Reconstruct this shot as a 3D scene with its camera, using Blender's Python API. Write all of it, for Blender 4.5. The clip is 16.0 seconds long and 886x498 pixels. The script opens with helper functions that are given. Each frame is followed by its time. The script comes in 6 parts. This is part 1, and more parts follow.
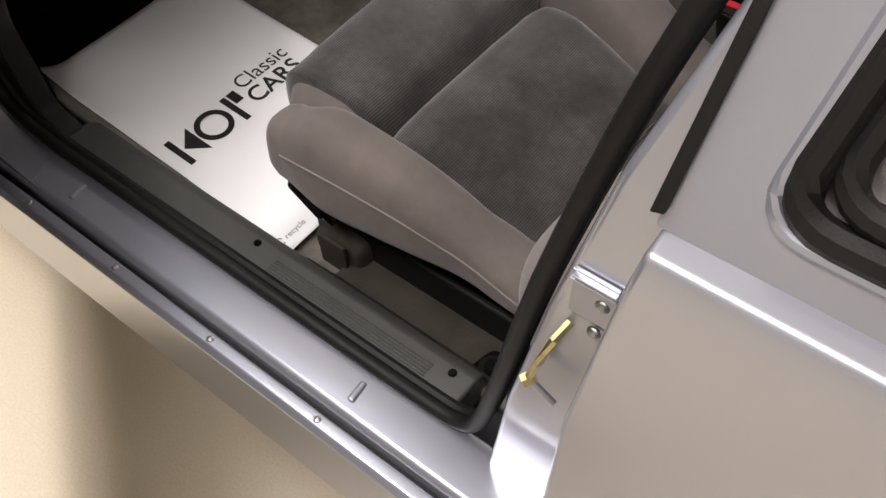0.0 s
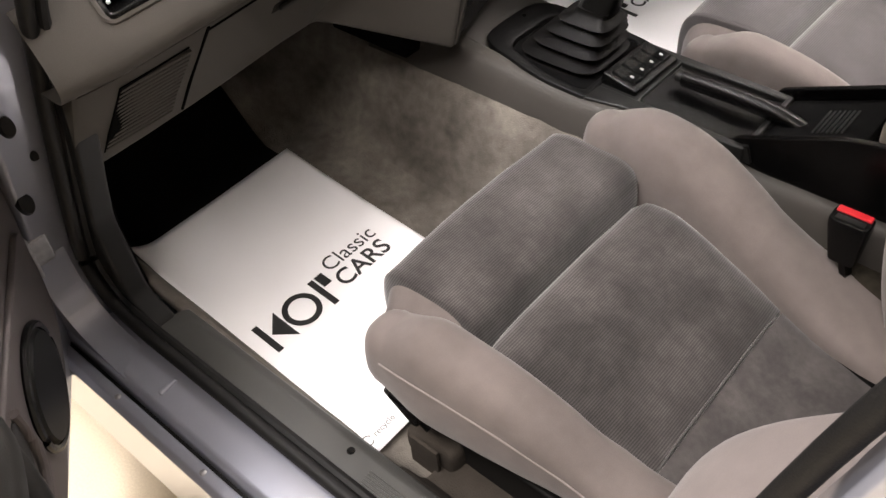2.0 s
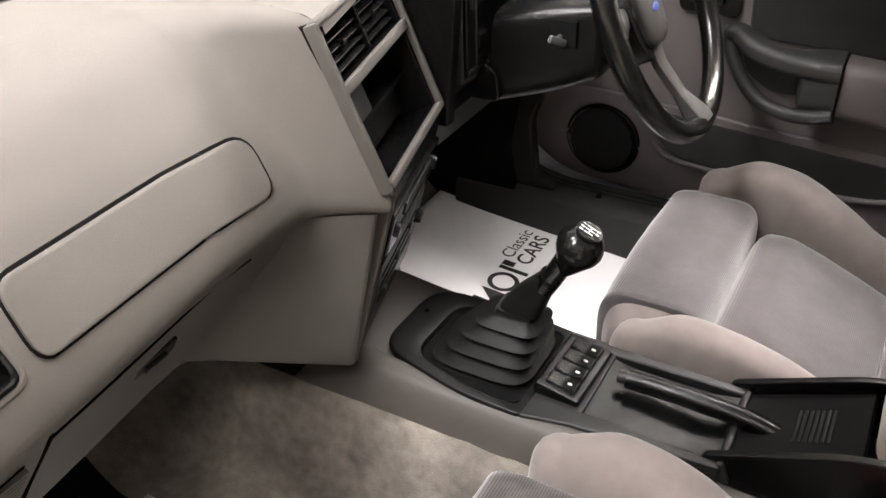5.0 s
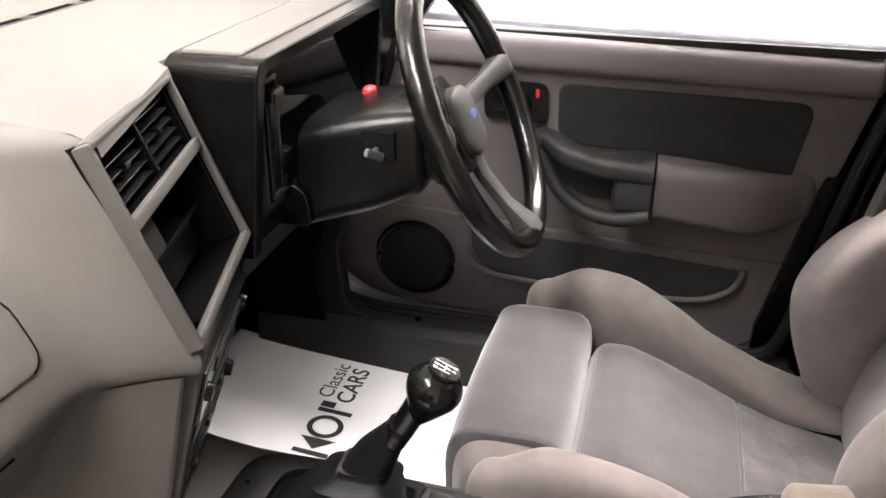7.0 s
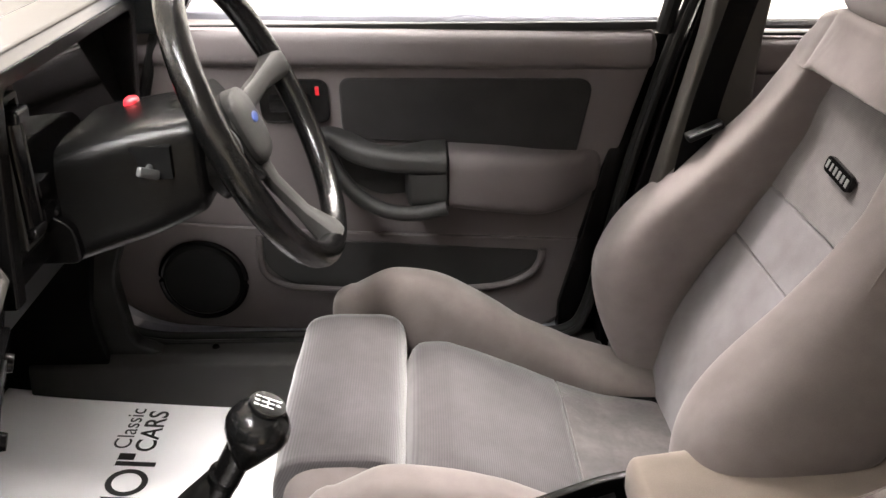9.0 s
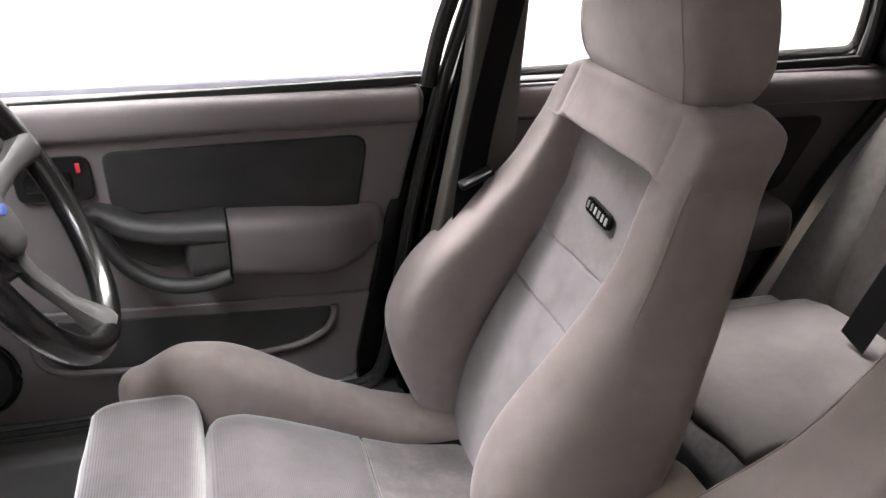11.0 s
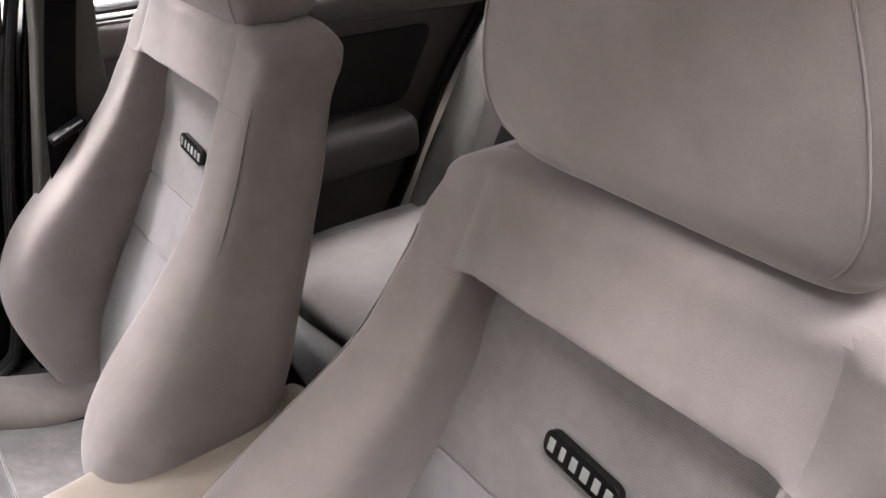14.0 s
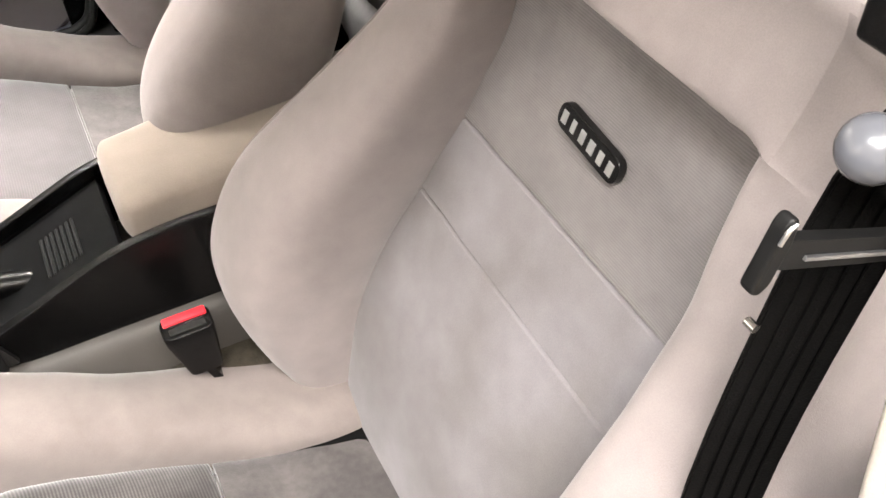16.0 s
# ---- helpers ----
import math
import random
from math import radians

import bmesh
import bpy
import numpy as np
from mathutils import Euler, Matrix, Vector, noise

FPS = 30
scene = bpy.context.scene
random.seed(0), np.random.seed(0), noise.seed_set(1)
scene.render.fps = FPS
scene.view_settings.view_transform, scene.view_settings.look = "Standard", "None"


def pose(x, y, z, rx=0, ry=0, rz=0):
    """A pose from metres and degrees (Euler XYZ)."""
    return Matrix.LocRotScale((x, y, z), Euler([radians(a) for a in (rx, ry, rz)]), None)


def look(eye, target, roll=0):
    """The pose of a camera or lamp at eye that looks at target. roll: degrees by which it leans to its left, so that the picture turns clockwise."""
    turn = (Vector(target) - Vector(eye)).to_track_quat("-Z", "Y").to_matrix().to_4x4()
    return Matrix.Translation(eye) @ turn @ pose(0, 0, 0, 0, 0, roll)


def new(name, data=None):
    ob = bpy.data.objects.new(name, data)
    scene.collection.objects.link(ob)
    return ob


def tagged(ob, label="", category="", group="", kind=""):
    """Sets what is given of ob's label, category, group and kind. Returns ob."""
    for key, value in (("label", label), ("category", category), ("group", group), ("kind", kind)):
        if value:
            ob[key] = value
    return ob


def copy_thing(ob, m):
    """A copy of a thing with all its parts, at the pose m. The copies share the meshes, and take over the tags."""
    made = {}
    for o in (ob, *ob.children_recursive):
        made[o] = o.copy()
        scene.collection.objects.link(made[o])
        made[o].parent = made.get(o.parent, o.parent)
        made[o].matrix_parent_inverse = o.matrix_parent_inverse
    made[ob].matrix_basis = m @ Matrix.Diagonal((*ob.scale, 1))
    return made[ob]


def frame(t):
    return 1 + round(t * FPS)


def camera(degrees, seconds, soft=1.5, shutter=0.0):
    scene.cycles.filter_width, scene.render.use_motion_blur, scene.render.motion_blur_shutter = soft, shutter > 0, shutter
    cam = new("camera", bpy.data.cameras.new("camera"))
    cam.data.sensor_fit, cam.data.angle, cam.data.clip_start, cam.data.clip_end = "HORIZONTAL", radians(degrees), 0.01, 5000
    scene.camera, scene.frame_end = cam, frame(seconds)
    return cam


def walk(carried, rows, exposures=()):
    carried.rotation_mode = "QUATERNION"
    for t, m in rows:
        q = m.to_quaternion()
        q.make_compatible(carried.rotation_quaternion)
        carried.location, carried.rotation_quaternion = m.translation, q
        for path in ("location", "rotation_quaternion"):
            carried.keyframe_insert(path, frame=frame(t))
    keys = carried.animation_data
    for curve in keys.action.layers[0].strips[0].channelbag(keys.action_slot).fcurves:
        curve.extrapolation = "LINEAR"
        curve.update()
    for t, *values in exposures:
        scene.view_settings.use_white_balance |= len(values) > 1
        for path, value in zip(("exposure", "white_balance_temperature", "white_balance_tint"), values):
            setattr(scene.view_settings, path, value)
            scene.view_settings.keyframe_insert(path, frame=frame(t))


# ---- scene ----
cam = camera(53.1, 16.0)
PATH = [
    (0, (0.679, -1.047, 1.164), (-0.128, -0.118, -0.413), -3.5),
    (0.5, (0.652, -1.051, 1.159), (-0.212, -0.131, -0.393), -4.5),
    (1, (0.622, -1.041, 1.17), (-0.304, -0.114, -0.341), -5.4),
    (1.5, (0.589, -1.026, 1.193), (-0.381, -0.056, -0.263), -5.4),
    (2, (0.56, -1.005, 1.214), (-0.44, 0.013, -0.187), -5.1),
    (2.5, (0.536, -0.985, 1.225), (-0.49, 0.093, -0.112), -5.1),
    (3, (0.479, -0.959, 1.238), (-0.53, 0.184, -0.057), -4.6),
    (3.5, (0.426, -0.931, 1.238), (-0.566, 0.286, -0.001), -4.4),
    (4, (0.39, -0.892, 1.238), (-0.588, 0.387, 0.051), -4.3),
    (4.2, (0.369, -0.876, 1.237), (-0.588, 0.433, 0.067), -3.9),
    (6.3, (0.226, -0.744, 1.177), (-0.375, 0.919, 0.243), -0.3),
    (6.5, (0.214, -0.73, 1.17), (-0.342, 0.961, 0.258), -0.1),
    (7, (0.19, -0.702, 1.157), (-0.253, 1.047, 0.294), 0.4),
    (7.5, (0.174, -0.678, 1.145), (-0.15, 1.112, 0.312), 0.4),
    (8, (0.157, -0.658, 1.138), (-0.035, 1.149, 0.302), 0.3),
    (8.5, (0.143, -0.641, 1.134), (0.085, 1.168, 0.283), 0.3),
    (9, (0.149, -0.632, 1.129), (0.196, 1.172, 0.268), -0.2),
    (11.5, (0.199, -0.614, 1.172), (0.777, 1.132, 0.387), -0.8),
    (12, (0.218, -0.613, 1.171), (0.895, 1.103, 0.397), -1.4),
    (12.5, (0.238, -0.616, 1.177), (1.016, 1.049, 0.387), -1.8),
    (13, (0.271, -0.634, 1.173), (1.131, 0.976, 0.355), -2.2),
    (13.5, (0.308, -0.655, 1.158), (1.236, 0.896, 0.301), -2.3),
    (14, (0.338, -0.666, 1.145), (1.319, 0.8, 0.204), -2.1),
    (14.5, (0.36, -0.677, 1.134), (1.321, 0.722, 0.076), -2.3),
    (15, (0.358, -0.69, 1.119), (1.272, 0.657, -0.044), -0.7),
    (15.5, (0.361, -0.702, 1.113), (1.148, 0.591, -0.195), -0.5),
    (16, (0.366, -0.717, 1.118), (0.971, 0.535, -0.32), -1.9),
]
walk(cam, [(t, look(eye, target, roll)) for t, eye, target, roll in PATH], [(0, -0.58, 6700, 13), (0.5, -0.10, 6700, 15), (1, 0.0, 6830, 16), (2, 0.20, 6850, 15), (3, 0.50, 6700, 14), (4.2, 0.62, 6700, 14), (6.5, 0.87, 6640, 14), (9, 0.89, 6700, 13), (11.5, 1.05, 6170, 14), (13.3, 1.20, 5870, 14), (14, 1.28, 6280, 13), (14.5, 1.58, 6620, 13), (15, 1.90, 6850, 13), (16, 1.76, 6730, 11)])

# ---- world and lights ----
world = bpy.data.worlds.new("studio_air")
scene.world = world
world.use_nodes = True
world.node_tree.nodes["Background"].inputs[0].default_value = (1.0, 0.98, 0.95, 1)
world.node_tree.nodes["Background"].inputs[1].default_value = 0.03


def area_lamp(name, eye, target, sx, sy, watts, colour):
    data = bpy.data.lights.new(name, "AREA")
    data.shape, data.size, data.size_y, data.energy, data.color = "RECTANGLE", sx, sy, watts, colour
    ob = new(name, data)
    ob.matrix_world = look(eye, target)
    return ob


WARM = (1.0, 0.96, 0.935)
# unseen lamps under the ceiling, placed and powered to suit the car
area_lamp("unseen_lamp", (0.3, -1.76, 2.94), (0.3, -1.30, 0), 2.2, 0.5, 130, WARM)
# added to brighten the front sill and pillar
area_lamp("unseen_lamp", (-0.62, -1.02, 2.94), (-0.60, -1.0, 0), 1.3, 0.35, 55, (0.95, 0.97, 1.0))
# added on the far side to keep the wall behind the windows white
area_lamp("unseen_lamp", (0.35, 1.72, 2.94), (0.35, 1.45, 0), 2.0, 0.6, 190, WARM)
# added fill from ahead of and behind the car
area_lamp("unseen_lamp", (-3.0, 0.0, 2.94), (-2.3, 0, 0), 0.9, 5.0, 78, WARM)
area_lamp("unseen_lamp", (3.8, 0.0, 2.92), (3.2, 0, 0), 0.9, 5.0, 14, WARM)

# ---- materials ----
def nodes_of(name):
    m = bpy.data.materials.new(name)
    m.use_nodes = True
    t = m.node_tree
    return m, t, t.nodes["Principled BSDF"]


def surface(name, colour, rough=0.6, rib_way=(1.0, 0.0), metal=0.0, grain=0.0, grain_size=0.001, stain=0.0, stain_size=0.1, tint=None, sheen=0.0, coat=0.0, rib=0.0, rib_size=0.004, ramp=(0.35, 0.65), spec=0.5, weave=0.0, mottle=0.0):
    """Colour with stains at one size, relief at another; rib: fine corded lines across x + z."""
    m, t, p = nodes_of(name)
    p.inputs["Roughness"].default_value, p.inputs["Metallic"].default_value = rough, metal
    p.inputs["Specular IOR Level"].default_value = spec
    if sheen:
        p.inputs["Sheen Weight"].default_value, p.inputs["Sheen Roughness"].default_value = sheen, 0.45
    if coat:
        p.inputs["Coat Weight"].default_value, p.inputs["Coat Roughness"].default_value = coat, 0.05
    where = t.nodes.new("ShaderNodeTexCoord")
    link = t.links.new

    def noise_at(size, detail=3.0):
        n = t.nodes.new("ShaderNodeTexNoise")
        n.inputs["Scale"].default_value, n.inputs["Detail"].default_value = 1.0 / size, detail
        link(where.outputs["Object"], n.inputs["Vector"])
        return n

    def mixed(kind, fac, a, b):
        x = t.nodes.new("ShaderNodeMix")
        x.data_type, x.blend_type = "RGBA", kind
        for sock, v in ((x.inputs[0], fac), (x.inputs[6], a), (x.inputs[7], b)):
            if isinstance(v, bpy.types.NodeSocket):
                link(v, sock)
            else:
                sock.default_value = v
        return x.outputs[2]

    base = (*colour, 1)
    other = (*(tint or tuple(c * (1 - stain) for c in colour)), 1)
    out = None
    if stain or tint:
        r = t.nodes.new("ShaderNodeMapRange")
        r.inputs["From Min"].default_value, r.inputs["From Max"].default_value = ramp
        link(noise_at(stain_size, 4.0).outputs[0], r.inputs[0])
        out = mixed("MIX", r.outputs[0], base, other)
    if mottle:
        r4 = t.nodes.new("ShaderNodeMapRange")
        r4.inputs["From Min"].default_value, r4.inputs["From Max"].default_value = 0.3, 0.7
        r4.inputs["To Min"].default_value, r4.inputs["To Max"].default_value = 1 - mottle, 1 + mottle
        link(noise_at(stain_size * 0.17, 5.0).outputs[0], r4.inputs[0])
        out = mixed("MULTIPLY", 1.0, out or base, r4.outputs[0])
    height = None
    if grain:
        g = noise_at(grain_size, 2.0)
        height = g.outputs[0]
        r2 = t.nodes.new("ShaderNodeMapRange")
        r2.inputs["To Min"].default_value, r2.inputs["To Max"].default_value = 0.86, 1.12
        link(g.outputs[0], r2.inputs[0])
        out = mixed("MULTIPLY", 1.0, out or base, r2.outputs[0])
    if rib:
        sep = t.nodes.new("ShaderNodeSeparateXYZ")
        link(where.outputs["Object"], sep.inputs[0])
        add = t.nodes.new("ShaderNodeMath")
        add.operation = "MULTIPLY_ADD"
        add.inputs[1].default_value = rib_way[1]
        link(sep.outputs[2], add.inputs[0]), link(sep.outputs[0], add.inputs[2])
        mul = t.nodes.new("ShaderNodeMath")
        mul.operation = "MULTIPLY"
        mul.inputs[1].default_value = 2 * math.pi / rib_size
        link(add.outputs[0], mul.inputs[0])
        sine = t.nodes.new("ShaderNodeMath")
        sine.operation = "SINE"
        link(mul.outputs[0], sine.inputs[0])
        r3 = t.nodes.new("ShaderNodeMapRange")
        r3.inputs["From Min"].default_value = -1.0
        r3.inputs["To Min"].default_value, r3.inputs["To Max"].default_value = 1 - rib, 1 + rib
        link(sine.outputs[0], r3.inputs[0])
        out = mixed("MULTIPLY", 1.0, out or base, r3.outputs[0])
        height = sine.outputs[0]
        if weave:
            mul2 = t.nodes.new("ShaderNodeMath")
            mul2.operation = "MULTIPLY"
            mul2.inputs[1].default_value = 2 * math.pi / (rib_size * 1.2)
            link(sep.outputs[1], mul2.inputs[0])
            sine2 = t.nodes.new("ShaderNodeMath")
            sine2.operation = "SINE"
            link(mul2.outputs[0], sine2.inputs[0])
            r5 = t.nodes.new("ShaderNodeMapRange")
            r5.inputs["From Min"].default_value = -1.0
            r5.inputs["To Min"].default_value, r5.inputs["To Max"].default_value = 1 - weave, 1 + weave
            link(sine2.outputs[0], r5.inputs[0])
            out = mixed("MULTIPLY", 1.0, out, r5.outputs[0])
    if out:
        link(out, p.inputs["Base Color"])
    else:
        p.inputs["Base Color"].default_value = base
    if height:
        b = t.nodes.new("ShaderNodeBump")
        b.inputs["Strength"].default_value = min(1.0, 0.25 + grain)
        b.inputs["Distance"].default_value = min(0.0006, 0.004 * rib) if rib else grain_size * 0.5
        link(height, b.inputs["Height"])
        link(b.outputs[0], p.inputs["Normal"])
    return m


VELOUR = surface("velour", (0.196, 0.171, 0.164), 0.97, grain=0.06, grain_size=0.0009, stain=0.18, stain_size=0.13, sheen=0.20, spec=0.12, mottle=0.05)
# cushion copy of the velour, darkened in colour for the shade low down
SEAT_VELOUR = surface("shaded_velour", (0.148, 0.127, 0.119), 0.97, grain=0.06, grain_size=0.0009, stain=0.2, stain_size=0.12, sheen=0.20, spec=0.12, mottle=0.06)
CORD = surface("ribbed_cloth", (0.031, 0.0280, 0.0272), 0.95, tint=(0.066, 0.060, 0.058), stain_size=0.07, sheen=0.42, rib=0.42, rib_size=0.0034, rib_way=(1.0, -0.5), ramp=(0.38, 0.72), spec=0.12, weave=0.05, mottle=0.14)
# the ribbed cloth with fainter ribs, for the driver's cushion
CORD_FAINT = surface("faint_ribbed_cloth", (0.036, 0.0325, 0.0325), 0.95, tint=(0.062, 0.057, 0.058), stain_size=0.09, sheen=0.42, rib=0.16, rib_size=0.0034, rib_way=(1.0, -0.5), ramp=(0.3, 0.75), spec=0.12, weave=0.03, mottle=0.07)
# backrest copies of the seat cloths, colour raised for the light they catch
CORD_BACK = surface("lit_ribbed_cloth", (0.118, 0.109, 0.107), 0.95, tint=(0.158, 0.146, 0.143), stain_size=0.08, sheen=0.2, rib=0.10, rib_size=0.0068, rib_way=(1.0, 3.0), ramp=(0.3, 0.7), spec=0.12, mottle=0.06)
BACK_CLOTH = surface("lit_smooth_cloth", (0.126, 0.116, 0.115), 0.95, grain=0.06, grain_size=0.0012, tint=(0.172, 0.162, 0.168), stain_size=0.13, sheen=0.2, spec=0.15, mottle=0.05)
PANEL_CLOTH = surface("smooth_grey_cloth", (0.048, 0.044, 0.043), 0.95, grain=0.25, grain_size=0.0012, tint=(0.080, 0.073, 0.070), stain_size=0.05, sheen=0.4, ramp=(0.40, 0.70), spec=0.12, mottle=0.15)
PIPING = surface("piping", (0.19, 0.165, 0.155), 0.9, grain=0.2, grain_size=0.001)
DASH = surface("dash_plastic", (0.062, 0.057, 0.050), 0.72, grain=0.2, grain_size=0.0011, stain=0.08, stain_size=0.3, spec=0.28)
TRIM = surface("door_trim_plastic", (0.090, 0.078, 0.078), 0.55, spec=0.38, grain=0.2, grain_size=0.0012, stain=0.1, stain_size=0.2)
TRIM_CLOTH = surface("door_trim_cloth", (0.018, 0.0165, 0.0163), 0.95, spec=0.2, grain=0.3, grain_size=0.0015, stain=0.25, stain_size=0.06, sheen=0.15)
# dark plastic; on door handles and pocket it paints shaded trim
POCKET = surface("dark_trim_plastic", (0.019, 0.0183, 0.0175), 0.6, spec=0.35, grain=0.2, grain_size=0.0012, stain=0.2, stain_size=0.15)
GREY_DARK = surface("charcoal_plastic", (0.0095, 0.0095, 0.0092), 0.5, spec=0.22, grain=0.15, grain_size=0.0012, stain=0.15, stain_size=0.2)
TREAD = surface("tread_plastic", (0.048, 0.048, 0.045), 0.42, grain=0.15, grain_size=0.001, stain=0.2, stain_size=0.15)
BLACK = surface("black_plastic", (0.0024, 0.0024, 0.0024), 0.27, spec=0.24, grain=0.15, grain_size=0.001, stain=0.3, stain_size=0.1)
GLOSS_BLACK = surface("polished_black", (0.006, 0.006, 0.006), 0.16, spec=0.3, stain=0.3, stain_size=0.05)
LENS = surface("smoked_lens", (0.002, 0.002, 0.002), 0.06, spec=0.12, stain=0.2, stain_size=0.05)
HOOD = surface("satin_dark_plastic", (0.0024, 0.0023, 0.0022), 0.24, spec=0.24, grain=0.1, grain_size=0.0011, stain=0.2, stain_size=0.1)
GAITER = surface("gaiter_rubber", (0.0038, 0.0036, 0.0033), 0.5, spec=0.14, grain=0.15, grain_size=0.0015, stain=0.25, stain_size=0.03)
CLIP = surface("black_clip_plastic", (0.004, 0.004, 0.004), 0.5, spec=0.15, stain=0.2, stain_size=0.02)
LEATHER = surface("worn_black_leather", (0.005, 0.0048, 0.0048), 0.15, grain=0.1, grain_size=0.002, stain=0.3, stain_size=0.04)
RUBBER = surface("rubber", (0.008, 0.0078, 0.0075), 0.55, spec=0.25, grain=0.1, grain_size=0.0015, stain=0.2, stain_size=0.06)
VOID = surface("flat_black", (0.006, 0.006, 0.006), 1.0, spec=0.0, stain=0.3, stain_size=0.1)
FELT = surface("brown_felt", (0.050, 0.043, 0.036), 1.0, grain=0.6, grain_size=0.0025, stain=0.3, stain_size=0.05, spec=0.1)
TUNNEL = surface("shaded_tunnel_carpet", (0.030, 0.026, 0.020), 1.0, grain=0.6, grain_size=0.0025, stain=0.35, stain_size=0.06, spec=0.05, mottle=0.2)
WEB = surface("belt_webbing", (0.0022, 0.0021, 0.0020), 0.7, spec=0.06, grain=0.3, grain_size=0.0012, stain=0.2, stain_size=0.02)
ZINC = surface("zinc_plate", (0.19, 0.19, 0.195), 0.45, metal=0.4, stain=0.1, stain_size=0.01)
CARPET = surface("carpet", (0.078, 0.070, 0.061), 1.0, grain=0.8, grain_size=0.0025, tint=(0.185, 0.168, 0.146), stain_size=0.10, ramp=(0.3, 0.72), mottle=0.17, spec=0.1)
PAPER = surface("coated_paper", (0.86, 0.86, 0.87), 0.4, stain=0.03, stain_size=0.15)
INK = surface("black_ink", (0.012, 0.012, 0.012), 0.5, stain=0.2, stain_size=0.02)
INK_GREY = surface("grey_ink", (0.16, 0.16, 0.16), 0.5, stain=0.2, stain_size=0.02)
PAINT = surface("metallic_paint", (0.380, 0.392, 0.450), 0.30, metal=0.65, stain=0.05, stain_size=0.5, coat=1.0)
CHROME = surface("chrome", (0.75, 0.74, 0.72), 0.18, metal=1.0, stain=0.1, stain_size=0.01)
BRASS = surface("yellow_zinc", (0.62, 0.54, 0.30), 0.35, metal=1.0, stain=0.2, stain_size=0.01)
STEEL = surface("bare_steel", (0.45, 0.45, 0.46), 0.4, metal=1.0, stain=0.2, stain_size=0.01)
RED = surface("red_plastic", (0.62, 0.02, 0.03), 0.35, stain=0.1, stain_size=0.01)
WHITE_INK = surface("white_print", (0.75, 0.75, 0.74), 0.5, stain=0.1, stain_size=0.01)
SILVER = surface("silver_print", (0.32, 0.32, 0.31), 0.35, metal=0.5, stain=0.1, stain_size=0.01)
BLUE = surface("blue_enamel", (0.03, 0.06, 0.22), 0.3, stain=0.2, stain_size=0.004)
SPOKE = surface("matt_charcoal", (0.028, 0.027, 0.025), 0.55, spec=0.28, grain=0.2, grain_size=0.0012, stain=0.2, stain_size=0.03)
STALK = surface("grey_stalk", (0.06, 0.062, 0.062), 0.4, stain=0.1, stain_size=0.01)
LID_CLOTH = surface("beige_velour", (0.205, 0.172, 0.144), 0.95, grain=0.2, grain_size=0.0012, stain=0.15, stain_size=0.06, sheen=0.2, spec=0.2)
# darker copy of the dash plastic; the stack frame's shade is in its colour
STACK = surface("shaded_dash_plastic", (0.040, 0.0372, 0.033), 0.62, grain=0.2, grain_size=0.0011, stain=0.08, stain_size=0.2, spec=0.3)
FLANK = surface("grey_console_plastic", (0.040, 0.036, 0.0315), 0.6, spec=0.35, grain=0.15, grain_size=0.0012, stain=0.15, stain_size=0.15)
# one bench cloth in three tones: shade on backrest and bolsters is in the colour
REAR_CLOTH = surface("shaded_rear_cloth", (0.022, 0.0197, 0.018), 0.95, grain=0.25, grain_size=0.0014, stain=0.25, stain_size=0.07, spec=0.0, mottle=0.08)
SIDE_CLOTH = surface("half_shaded_rear_cloth", (0.040, 0.037, 0.034), 0.95, grain=0.25, grain_size=0.0014, stain=0.25, stain_size=0.07, spec=0.05, mottle=0.1)
BENCH_CLOTH = surface("lit_rear_cloth", (0.088, 0.081, 0.077), 0.95, grain=0.25, grain_size=0.0014, stain=0.2, stain_size=0.1, spec=0.05, mottle=0.04)
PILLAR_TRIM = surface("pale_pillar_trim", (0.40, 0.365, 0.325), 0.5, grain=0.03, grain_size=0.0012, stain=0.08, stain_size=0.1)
GREY_KNOB = surface("pale_grey_plastic", (0.07, 0.073, 0.082), 0.25, stain=0.05, stain_size=0.02)
VINYL = surface("vinyl_floor", (0.66, 0.575, 0.44), 0.42, grain=0.05, grain_size=0.004, stain=0.07, stain_size=0.35)
WALL = surface("white_wall", (0.86, 0.86, 0.85), 0.8, grain=0.1, grain_size=0.01, stain=0.02, stain_size=0.8)
HEADLINER = surface("headliner", (0.50, 0.48, 0.45), 0.95, grain=0.2, grain_size=0.002, stain=0.05, stain_size=0.2)
GLASS, _t, _p = nodes_of("clear_glass")
_p.inputs["Base Color"].default_value = (0.97, 0.985, 0.98, 1)
_p.inputs["Roughness"].default_value, _p.inputs["IOR"].default_value, _p.inputs["Transmission Weight"].default_value = 0.0, 1.45, 1.0


# ---- mesh tools ----
def spline(rows, sub):
    """Catmull-Rom through rows of equal length."""
    rows = [np.array(r, float) for r in rows]
    if sub < 2 or len(rows) < 3:
        return rows
    out = []
    for i in range(len(rows) - 1):
        p0, p1, p2, p3 = rows[max(i - 1, 0)], rows[i], rows[i + 1], rows[min(i + 2, len(rows) - 1)]
        for j in range(sub):
            u = j / sub
            out.append(0.5 * (2 * p1 + (p2 - p0) * u + (2 * p0 - 5 * p1 + 4 * p2 - p3) * u * u + (3 * p1 - p0 - 3 * p2 + p3) * u**3))
    return out + [rows[-1]]


